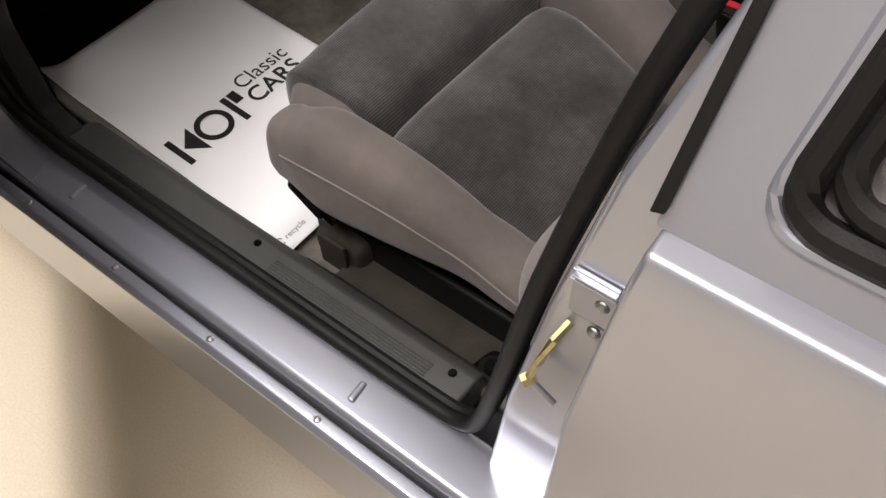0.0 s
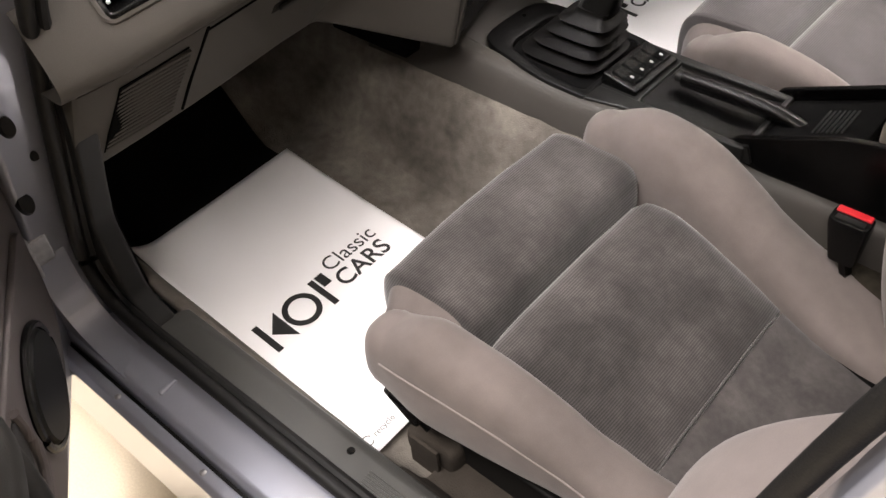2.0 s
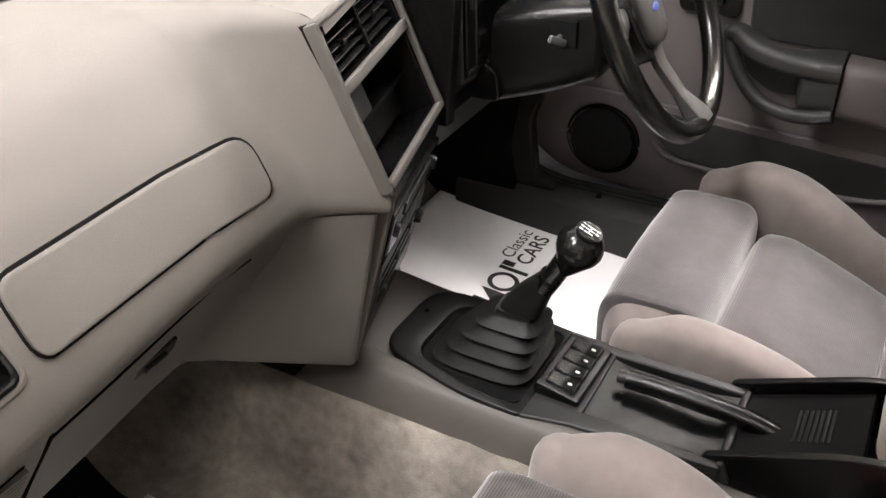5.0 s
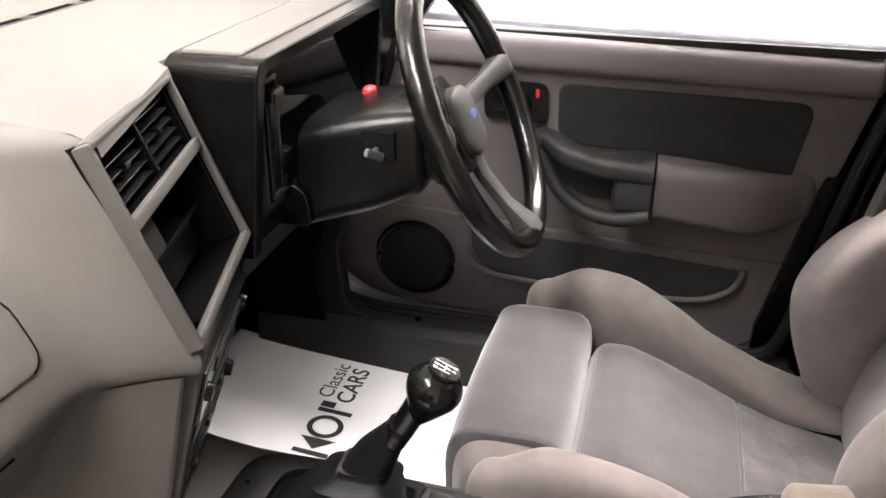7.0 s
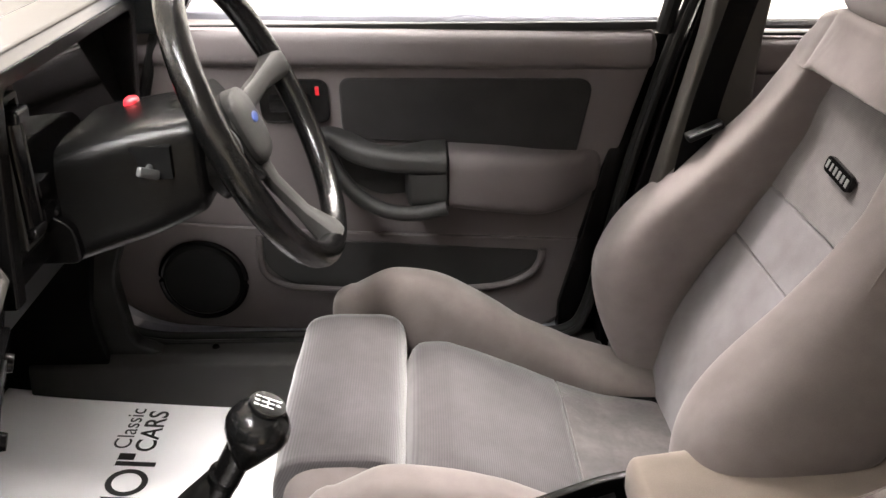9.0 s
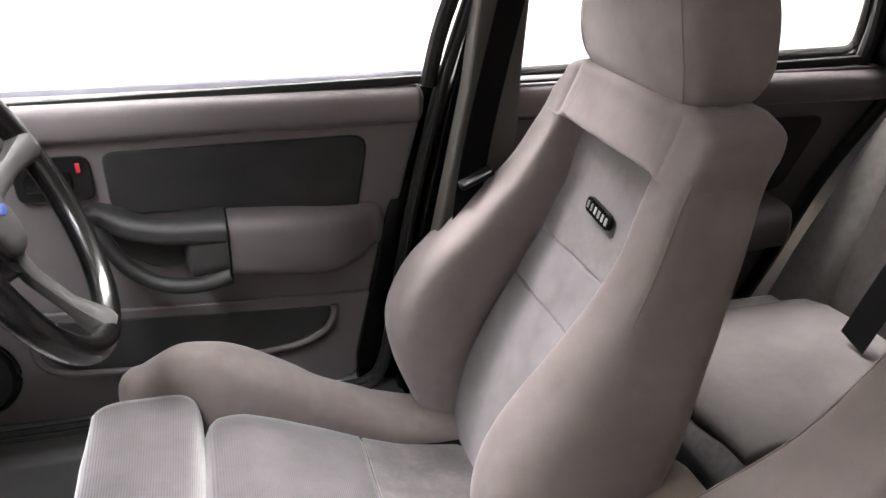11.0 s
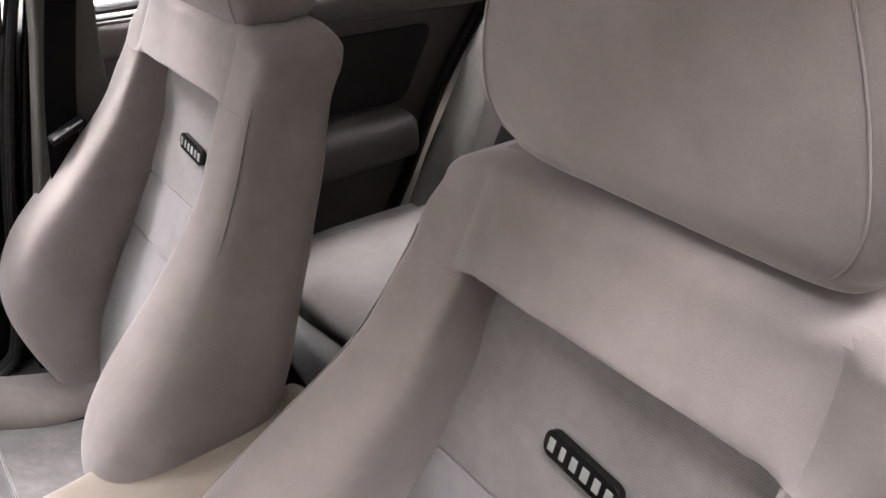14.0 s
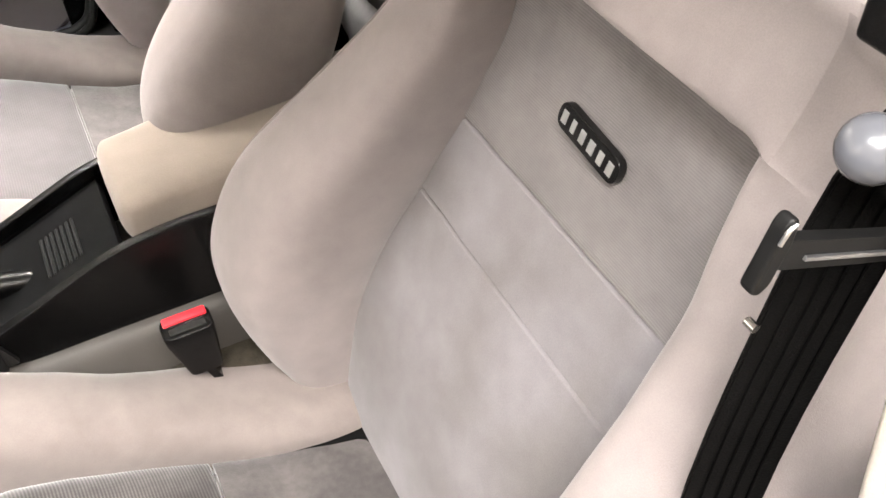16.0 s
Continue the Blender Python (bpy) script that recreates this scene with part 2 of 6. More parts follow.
def skin(rings, closed=True, cap=True):
    """Quads between rings of points; closed: each ring is a loop."""
    bm = bmesh.new()
    vs = [[bm.verts.new(p) for p in ring] for ring in rings]
    k = len(rings[0])
    for a, b in zip(vs, vs[1:]):
        for i in range(k if closed else k - 1):
            j = (i + 1) % k
            try:
                bm.faces.new((a[i], a[j], b[j], b[i]))
            except ValueError:
                pass
    if cap and closed:
        bm.faces.new(list(reversed(vs[0])))
        bm.faces.new(vs[-1])
    bmesh.ops.recalc_face_normals(bm, faces=bm.faces)
    return bm


def oval(axis, s, a0, a1, b0, b1, n, k):
    """A rounded rectangle across an axis (x: y, z; y: x, z; z: x, y)."""
    ca, cb, ha, hb = (a0 + a1) / 2, (b0 + b1) / 2, (a1 - a0) / 2, (b1 - b0) / 2
    pts = []
    for i in range(k):
        w = 2 * math.pi * (i + 0.5) / k
        c, q = math.cos(w), math.sin(w)
        a = ca + ha * math.copysign(abs(c) ** (2 / n), c)
        b = cb + hb * math.copysign(abs(q) ** (2 / n), q)
        pts.append({"x": (s, a, b), "y": (a, s, b), "z": (a, b, s)}[axis])
    return pts


def pad(axis, rows, n=3.2, k=32, sub=4, ends=(0.02, 0.02), shear=None):
    """A padded body through stations (s, a0, a1, b0, b1), with domed ends."""
    st = spline(rows, sub)
    rings = []

    def dome(r, sign, length):
        s, a0, a1, b0, b1, *own = r
        out = []
        for w in (90, 72, 52, 32, 14):
            f = max(math.cos(math.radians(w)), 0.03) ** 0.8
            g = math.sin(math.radians(w)) * length * sign
            ca, cb = (a0 + a1) / 2, (b0 + b1) / 2
            cut = min(a1 - a0, b1 - b0) * 0.5 * (1 - f)
            out.append((s + g, a0 + cut, a1 - cut, b0 + cut, b1 - cut, *own))
        return out

    sign = 1 if st[-1][0] > st[0][0] else -1
    full = (dome(st[0], -sign, ends[0]) if ends[0] else []) + [tuple(r) for r in st] + (list(reversed(dome(st[-1], sign, ends[1]))) if ends[1] else [])
    for s, a0, a1, b0, b1, *own in full:
        rings.append(oval(axis, s, a0, a1, b0, b1, own[0] if own else n, k))
    bm = skin(rings)
    if shear:
        for v in bm.verts:
            v.co = Vector(shear(*v.co))
    return bm


def rbox(x0, x1, y0, y1, z0, z1, bevel=0.003, seg=2, m=None):
    bm = bmesh.new()
    bmesh.ops.create_cube(bm, size=1)
    bm.transform(Matrix.Translation(((x0 + x1) / 2, (y0 + y1) / 2, (z0 + z1) / 2)) @ Matrix.Diagonal((x1 - x0, y1 - y0, z1 - z0, 1)))
    if bevel:
        bmesh.ops.bevel(bm, geom=bm.edges[:], offset=bevel, segments=seg, profile=0.5, affect="EDGES")
    if m:
        bm.transform(m)
    return bm


def prism(outline, axis, lo, hi, bevel=0.003, seg=2):
    """An outline (pairs of the two other coordinates) drawn out along an axis."""
    bm = bmesh.new()
    at = lambda a, b, s: {"x": (s, a, b), "y": (a, s, b), "z": (a, b, s)}[axis]  # noqa: E731
    lower = [bm.verts.new(at(a, b, lo)) for a, b in outline]
    upper = [bm.verts.new(at(a, b, hi)) for a, b in outline]
    n = len(outline)
    bm.faces.new(lower), bm.faces.new(list(reversed(upper)))
    for i in range(n):
        bm.faces.new((lower[i], upper[i], upper[(i + 1) % n], lower[(i + 1) % n]))
    bmesh.ops.recalc_face_normals(bm, faces=bm.faces)
    if bevel:
        edges = [e for e in bm.edges if e.calc_face_angle(0) > 0.5]
        bmesh.ops.bevel(bm, geom=edges, offset=bevel, segments=seg, profile=0.5, affect="EDGES", clamp_overlap=True)
    return bm


def rounded(points, r, k=5):
    """An outline with its corners rounded; r one radius or one a corner."""
    out, n = [], len(points)
    for i in range(n):
        p, a, b = (Vector(points[j % n]) for j in (i, i - 1, i + 1))
        rr = r[i] if isinstance(r, (list, tuple)) else r
        da, db = (a - p), (b - p)
        rr = min(rr, da.length * 0.48, db.length * 0.48)
        s, e = p + da.normalized() * rr, p + db.normalized() * rr
        for j in range(k + 1):
            u = j / k
            out.append(tuple(s * (1 - u) ** 2 + p * 2 * u * (1 - u) + e * u * u))
    return out


def tube(points, r, k=10, closed=False, sub=4, flat=1.0, up=(0, 0, 1)):
    """A round bar along points; flat squeezes it along up."""
    pts = [np.array(p, float) for p in points]
    if sub > 1:
        if closed:
            ext = spline([pts[-1]] + pts + [pts[0], pts[1]], sub)
            pts = ext[sub:-sub - 1]
            pts = pts[: sub * len(points)]
        else:
            pts = spline(pts, sub)
    rings = []
    for i, p in enumerate(pts):
        a = pts[i - 1] if (i or closed) else p
        b = pts[(i + 1) % len(pts)] if (i < len(pts) - 1 or closed) else p
        d = Vector(b - a).normalized()
        u = Vector(up)
        side = d.cross(u)
        if side.length < 1e-3:
            side = d.cross(Vector((1, 0.1, 0)))
        side.normalize()
        top = side.cross(d).normalized()
        rings.append([Vector(p) + side * r * math.cos(w) + top * r * flat * math.sin(w) for w in (2 * math.pi * j / k for j in range(k))])
    if closed:
        rings.append(rings[0])
        bm = skin(rings, True, False)
        bmesh.ops.remove_doubles(bm, verts=bm.verts, dist=1e-6)
        return bm
    return skin(rings)


def strip(points, width_dir, width, thick):
    """A flat band (webbing, seam) along points."""
    pts = spline(points, 4)
    w = Vector(width_dir).normalized()
    rings = []
    for i, p in enumerate(pts):
        d = Vector(pts[min(i + 1, len(pts) - 1)] - pts[max(i - 1, 0)]).normalized()
        nrm = d.cross(w).normalized()
        p = Vector(p)
        rings.append([p + w * width / 2 + nrm * thick / 2, p - w * width / 2 + nrm * thick / 2, p - w * width / 2 - nrm * thick / 2, p + w * width / 2 - nrm * thick / 2])
    return skin(rings)


def joined(*bms):
    out = bmesh.new()
    for b in bms:
        me = bpy.data.meshes.new("joint")
        b.to_mesh(me)
        b.free()
        out.from_mesh(me)
        bpy.data.meshes.remove(me)
    return out


def flip_y(bm, s):
    if s < 0:
        bm.transform(Matrix.Diagonal((1, -1, 1, 1)))
        bmesh.ops.reverse_faces(bm, faces=bm.faces[:])
    return bm


def world_of(ob):
    m = ob.matrix_basis.copy()
    while ob.parent:
        ob = ob.parent
        m = ob.matrix_basis @ m
    return m


def part(name, bm, material, parent, label="", sharp=35):
    """One mesh object under a thing or part; the mesh is given in world metres."""
    bm.transform(world_of(parent).inverted())
    me = bpy.data.meshes.new(name)
    bm.to_mesh(me)
    bm.free()
    me.materials.append(material)
    me.shade_smooth()
    me.set_sharp_from_angle(angle=radians(sharp))
    ob = new(name, me)
    if len(me.vertices) < 700:
        flat_ = ob.modifiers.new("even_normals", "WEIGHTED_NORMAL")
        flat_.keep_sharp = True
    ob.parent = parent
    if label:
        ob["label"] = label
    return ob


def thing(name, base, label, category, group="", kind=""):
    ob = new(name)
    ob.empty_display_size = 0.05
    ob.location = base
    return tagged(ob, label, category, group, kind)


def solid(name, bm, material, label="", category="", kind=""):
    """A top-level mesh."""
    me = bpy.data.meshes.new(name)
    bm.to_mesh(me)
    bm.free()
    me.materials.append(material)
    me.shade_smooth()
    me.set_sharp_from_angle(angle=radians(35))
    return tagged(new(name, me), label, category, "", kind)


def letters(text, size, bold=0.0, spacing=1.0):
    """A flat mesh of words in the built-in font, from the origin along x."""
    cu = bpy.data.curves.new("words", "FONT")
    cu.body, cu.size, cu.extrude, cu.offset, cu.space_character = text, size, 0.0002, bold, spacing
    ob = new("words", cu)
    bpy.context.view_layer.update()
    me = bpy.data.meshes.new_from_object(ob.evaluated_get(bpy.context.evaluated_depsgraph_get()))
    bpy.data.objects.remove(ob)
    bm = bmesh.new()
    bm.from_mesh(me)
    bpy.data.meshes.remove(me)
    bpy.data.curves.remove(cu)
    return bm

# ---- the room ----
solid("floor", rbox(-5.5, 6.0, -5.5, 3.0, -0.08, 0.0, 0), VINYL, "cream vinyl showroom floor", "floor", "structure")
solid("ceiling", rbox(-5.5, 6.0, -5.5, 3.0, 3.0, 3.1, 0), WALL, "white showroom ceiling", "ceiling", "structure")
for nm, q in (("wall_north", (-5.6, -5.5, -5.5, 3.0)), ("wall_south", (6.0, 6.1, -5.5, 3.0)), ("wall_east", (-5.6, 6.1, 3.0, 3.1)), ("wall_west", (-5.6, 6.1, -5.6, -5.5))):
    solid(nm, rbox(*q, 0, 3.0, 0), WALL, "plain white showroom wall", "wall", "structure")

# ---- the car's shell ----
car = thing("car", (0, 0, 0), "silver-blue metallic four-door saloon with its front passenger door ajar", "car")


def carpet_z(x, y):
    z = 0.193 - 0.085 * min(x, 0.0)
    if x < -0.56:
        z += (-0.56 - x) * 0.95
    ease = lambda u: max(0.0, min(1.0, u)) ** 2 * (3 - 2 * max(0.0, min(1.0, u)))  # noqa: E731
    top = 0.405 - 0.06 * ease((x - 0.06) / 0.12) if x > -0.5 else 0.405 + (-0.5 - x) * 0.3
    hump = ease((0.205 - abs(y - 0.015)) / 0.10)
    z = z + max(top - z, 0) * hump
    z += 0.085 * ease((abs(y) - (0.60 if y < 0 else 0.648)) / 0.05) * (1.0 if x < 0.5 else 0.3)
    return z + 0.0025 * noise.noise(Vector((x * 22, y * 22, 0)))


xs, ys = np.linspace(-0.98, 1.5, 110), np.linspace(-0.655, 0.665, 90)
carpet = part("carpet", skin([[(x, y, carpet_z(x, y)) for y in ys] for x in xs], closed=False), CARPET, car, "worn dark grey footwell carpet")
sol = carpet.modifiers.new("thickness", "SOLIDIFY")
sol.thickness, sol.offset = 0.012, 1.0 if carpet.data.polygons[0].normal.z < 0 else -1.0
# deep shade of the toe board, laid over the carpet as a black sheet
part("toe_shade", skin([[(x, y, carpet_z(x, y) + 0.012) for y in np.linspace(-0.652, -0.30, 20)] for x in np.linspace(-0.97, -0.49, 24)], closed=False), VOID, car, "black sheet over the toe board, standing for its deep shade")
# darker carpet layer painting the shade between seat and console
part("tunnel_shade", skin([[(x, y, carpet_z(x, y) + 0.0135) for y in np.linspace(-0.215, -0.035, 20)] for x in np.linspace(0.08, 0.80, 24)], closed=False), TUNNEL, car, "tunnel carpet with the shade beside the seat painted in")
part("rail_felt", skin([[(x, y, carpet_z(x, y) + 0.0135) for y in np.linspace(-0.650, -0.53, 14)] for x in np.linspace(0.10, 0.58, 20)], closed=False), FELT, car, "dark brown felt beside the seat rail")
part("floor_pan", rbox(-1.0, 1.6, -0.70, 0.70, 0.14, 0.172, 0.004), PAINT, car)
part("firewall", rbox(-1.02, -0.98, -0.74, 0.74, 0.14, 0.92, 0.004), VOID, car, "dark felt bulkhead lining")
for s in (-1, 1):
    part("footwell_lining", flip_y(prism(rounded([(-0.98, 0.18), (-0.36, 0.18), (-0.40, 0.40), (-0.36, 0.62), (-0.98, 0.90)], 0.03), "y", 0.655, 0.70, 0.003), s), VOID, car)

# sills: painted step, outer strip with screws, ribbed tread plate
for s in (-1, 1):
    sill = part("sill", flip_y(prism([(-0.715, 0.16), (-0.715, 0.304), (-0.730, 0.309), (-0.778, 0.3065), (-0.785, 0.301), (-0.787, 0.29), (-0.787, 0.16)], "x", -0.62, 0.56, 0.003, 3), -s), PAINT, car, "silver-blue painted door sill")
    part("sill_strip", flip_y(prism([(-0.7925, 0.16), (-0.7925, 0.294), (-0.795, 0.298), (-0.808, 0.2975), (-0.816, 0.291), (-0.818, 0.16)], "x", -0.60, 0.60, 0.002), -s), PAINT, sill)
    part("sill_gap", flip_y(rbox(-0.60, 0.56, 0.7865, 0.793, 0.20, 0.288, 0), s), RUBBER, sill)
    plate = part("tread_plate", flip_y(prism([(-0.722, 0.27), (-0.722, 0.305), (-0.708, 0.311), (-0.664, 0.311), (-0.650, 0.302), (-0.638, 0.25)], "x", -0.30, 0.385, 0.004, 3), -s), TREAD, car, "dark grey ribbed plastic tread plate") if s < 0 else None
    if s < 0:
        for i in range(7):
            y = 0.678 + i * 0.0042
            part("rib", flip_y(rbox(0.09, 0.335, y, y + 0.0022, 0.3105, 0.3128, 0.0006, 1), s), TREAD, plate)
        for x in (0.052, 0.358):
            bm = bmesh.new()
            bmesh.ops.create_cone(bm, cap_ends=True, segments=14, radius1=0.0055, radius2=0.0045, depth=0.002, matrix=pose(x, -0.674, 0.312))
            part("screw", bm, BLACK, plate)
        for x in (-0.425, -0.253, -0.074, 0.10, 0.271, 0.44):
            bm = bmesh.new()
            bmesh.ops.create_uvsphere(bm, u_segments=12, v_segments=8, radius=0.0048, matrix=pose(x, -0.802, 0.2975) @ Matrix.Diagonal((1, 1, 0.45, 1)))
            part("screw", bm, STEEL, sill, "bright domed screw head")
        for x in (-0.205, 0.288):
            part("drain_notch", rbox(x - 0.014, x + 0.014, -0.7585, -0.7495, 0.3045, 0.3112, 0.0032, 4, pose(x, -0.754, 0.31) @ pose(0, 0, 0, 0, 0, 95) @ pose(-x, 0.754, -0.31)), PAINT, sill)

part("sill_cover", prism([(0.640, 0.19), (0.640, 0.225), (0.643, 0.27), (0.650, 0.305), (0.668, 0.3165), (0.735, 0.3165), (0.735, 0.19)], "x", -0.52, 0.46, 0.006, 3), POCKET, car, "dark grey plastic sill cover")
for x in (-0.21, 0.12):
    bm = bmesh.new()
    bmesh.ops.create_cone(bm, cap_ends=True, segments=14, radius1=0.007, radius2=0.005, depth=0.004, matrix=pose(x, 0.69, 0.318))
    part("screw", bm, BLACK, car)

# door opening seals
for s in (-1, 1):
    loop = [(-0.20, 0.722, 0.318), (0.10, 0.722, 0.318), (0.34, 0.722, 0.318), (0.405, 0.722, 0.326), (0.432, 0.722, 0.365), (0.455, 0.722, 0.47), (0.487, 0.718, 0.64), (0.526, 0.706, 0.81), (0.556, 0.690, 0.92), (0.60, 0.63, 1.10), (0.61, 0.58, 1.22), (0.54, 0.555, 1.275), (0.2, 0.55, 1.285), (0.02, 0.56, 1.265), (-0.06, 0.585, 1.18), (-0.16, 0.65, 1.00), (-0.235, 0.70, 0.868), (-0.28, 0.712, 0.74), (-0.335, 0.72, 0.58), (-0.385, 0.722, 0.44), (-0.392, 0.722, 0.385), (-0.365, 0.722, 0.338), (-0.30, 0.722, 0.32)]
    part("door_seal", tube([(x, s * y, z) for x, y, z in loop], 0.0090, 12, True, 4), RUBBER, car, "black rubber door seal")
    part("door_seal_lip", tube([(x, s * (y - 0.015), z - 0.004) for x, y, z in loop], 0.007, 8, True, 4), RUBBER, car)

# A pillars with hinge bolts, B pillars, roof, screen frame
for s in (-1, 1):
    a_post = part("front_pillar", flip_y(prism(rounded([(-0.62, 0.17), (-0.42, 0.17), (-0.372, 0.315), (-0.412, 0.37), (-0.405, 0.44), (-0.36, 0.57), (-0.30, 0.74), (-0.255, 0.87), (-0.35, 0.92), (-0.62, 0.92)], 0.02), "y", 0.69, 0.775, 0.008, 3), s), PAINT, car)
    part("sill_sweep", flip_y(prism(rounded([(-0.22, 0.300), (-0.290, 0.3085), (-0.335, 0.316), (-0.368, 0.330), (-0.392, 0.354), (-0.404, 0.388), (-0.406, 0.430), (-0.45, 0.43), (-0.45, 0.295), (-0.22, 0.295)], [0.001, 0.05, 0.03, 0.03, 0.03, 0.03, 0.004, 0.004, 0.004, 0.001]), "y", 0.734, 0.781, 0.005, 3), s), PAINT, car, "painted corner sweeping from sill to pillar")
    part("screen_pillar", flip_y(tube([(-0.34, 0.70, 0.89), (-0.18, 0.645, 1.05), (-0.075, 0.59, 1.21), (0.0, 0.565, 1.30)], 0.036, 12), s), PAINT, car)
    part("kick_trim", flip_y(prism(rounded([(-0.46, 0.25), (-0.29, 0.25), (-0.29, 0.314), (-0.345, 0.335), (-0.358, 0.46), (-0.29, 0.64), (-0.27, 0.72), (-0.50, 0.72)], 0.02), "y", 0.672, 0.706, 0.006, 3), s), GREY_DARK, car)
    if s < 0:
        for x, y, z, r in ((-0.318, -0.755, 0.675, 0.011), (-0.366, -0.762, 0.545, 0.013), (-0.345, -0.735, 0.61, 0.006)):
            bm = bmesh.new()
            bmesh.ops.create_cone(bm, cap_ends=True, segments=20, radius1=r, radius2=r * 0.75, depth=0.010, matrix=pose(x, y, z, 0, 70, 0) @ Matrix.Diagonal((1.35, 0.85, 1, 1)))
            part("plug", bm, RUBBER, a_post, "black rubber plug")
        part("hinge_bracket", joined(rbox(-0.422, -0.392, -0.790, -0.750, 0.428, 0.472, 0.005), rbox(-0.412, -0.385, -0.782, -0.776, 0.415, 0.484, 0.004)), STEEL, a_post, "steel door check bracket")
        part("hinge_gap", prism(rounded([(-0.455, 0.375), (-0.408, 0.380), (-0.402, 0.425), (-0.440, 0.43)], 0.006), "y", -0.778, -0.772, 0.001), VOID, a_post)
        part("hinge_bolt", tube([(-0.398, -0.782, 0.45), (-0.388, -0.782, 0.45)], 0.007, 10, False, 1), STEEL, a_post)
    post = prism([(0.448, 0.29), (0.470, 0.47), (0.502, 0.64), (0.541, 0.81), (0.575, 0.93), (0.625, 1.29), (0.70, 1.29), (0.64, 0.93), (0.60, 0.80), (0.575, 0.60), (0.57, 0.29)], "y", 0.69, 0.735, 0.006, 3)
    bmesh.ops.bisect_plane(post, geom=post.verts[:] + post.edges[:] + post.faces[:], plane_co=(0, 0, 0.80), plane_no=(0, 0, 1))
    for v in post.verts:
        v.co.y -= max(v.co.z - 0.80, 0) * 0.36 if s < 0 else 0.0
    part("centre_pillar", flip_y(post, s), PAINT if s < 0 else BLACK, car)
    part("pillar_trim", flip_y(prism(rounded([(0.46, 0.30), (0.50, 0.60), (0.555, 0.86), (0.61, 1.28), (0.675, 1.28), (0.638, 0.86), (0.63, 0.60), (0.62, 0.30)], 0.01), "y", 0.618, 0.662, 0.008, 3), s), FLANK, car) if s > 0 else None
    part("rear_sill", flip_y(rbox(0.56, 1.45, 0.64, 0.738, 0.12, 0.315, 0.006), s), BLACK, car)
    if s < 0:
        inner = prism([(0.474, 0.32), (0.494, 0.47), (0.526, 0.64), (0.562, 0.81), (0.596, 0.93), (0.656, 1.27), (0.72, 1.27), (0.67, 0.93), (0.65, 0.80), (0.63, 0.60), (0.61, 0.32)], "y", 0.646, 0.690, 0.008, 3)
        bmesh.ops.bisect_plane(inner, geom=inner.verts[:] + inner.edges[:] + inner.faces[:], plane_co=(0, 0, 0.80), plane_no=(0, 0, 1))
        for v in inner.verts:
            v.co.y -= max(v.co.z - 0.80, 0) * 0.36
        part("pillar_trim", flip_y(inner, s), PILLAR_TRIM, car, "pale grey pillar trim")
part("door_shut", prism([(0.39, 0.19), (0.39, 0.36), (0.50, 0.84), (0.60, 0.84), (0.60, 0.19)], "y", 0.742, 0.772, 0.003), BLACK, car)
roof = skin([[(x, y, 1.345 - 0.05 * (y / 0.56) ** 2 - 0.055 * ((x - 0.75) / 0.85) ** 2) for y in np.linspace(-0.60, 0.60, 21)] for x in np.linspace(-0.05, 1.55, 21)], closed=False)
roof_ob = part("roof", roof, PAINT, car)
m_ = roof_ob.modifiers.new("thickness", "SOLIDIFY")
m_.thickness, m_.offset = 0.02, 1.0
lin = skin([[(x, y, 1.318 - 0.05 * (y / 0.56) ** 2 - 0.055 * ((x - 0.75) / 0.85) ** 2) for y in np.linspace(-0.57, 0.57, 15)] for x in np.linspace(0.0, 1.5, 15)], closed=False)
part("headliner", lin, HEADLINER, car)
part("scuttle", rbox(-1.05, -0.80, -0.72, 0.72, 0.86, 0.915, 0.01), BLACK, car)
part("bonnet", rbox(-1.9, -1.04, -0.78, 0.78, 0.60, 0.90, 0.05, 4), PAINT, car)
for s in (-1, 1):
    part("front_wing", flip_y(prism(rounded([(-1.9, 0.25), (-0.60, 0.25), (-0.60, 0.80), (-0.62, 0.89), (-1.9, 0.84)], 0.03), "y", 0.775, 0.82, 0.012, 3), s), PAINT, car)
    part("rear_wing", flip_y(prism(rounded([(1.40, 0.30), (2.1, 0.30), (2.1, 0.86), (1.50, 0.90), (1.40, 0.80)], 0.03), "y", 0.74, 0.81, 0.012, 3), s), PAINT, car)
    part("rear_pillar", flip_y(prism(rounded([(1.30, 0.86), (1.72, 0.88), (1.60, 1.12), (1.52, 1.30), (1.45, 1.30)], 0.02), "y", 0.60, 0.66, 0.008), s), BLACK, car)
part("boot", rbox(1.72, 2.15, -0.74, 0.74, 0.30, 0.90, 0.03, 3), PAINT, car)
part("parcel_shelf", rbox(1.46, 1.75, -0.66, 0.66, 0.84, 0.87, 0.006), GREY_DARK, car)
for nm, rows in (("windscreen", [(-0.86, 0.66, 0.925), (-0.02, 0.545, 1.315)]), ("rear_screen", [(1.50, 0.55, 1.275), (1.76, 0.62, 0.915)])):
    (xa, ya, za), (xb, yb, zb) = rows
    up = Vector((zb - za, 0, xa - xb)).normalized() * 0.002
    ring = [Vector((xa, -ya, za)), Vector((xa, ya, za)), Vector((xb, yb, zb)), Vector((xb, -yb, zb))]
    pane = part(nm, skin([[p - up for p in ring], [p + up for p in ring]]), GLASS, car)
    pane.visible_shadow = False


# ---- doors ----
def y_trim(z):
    return 0.705 + (0.80 - z) * 0.25 if z > 0.60 else 0.755 + (0.60 - z) * 0.05


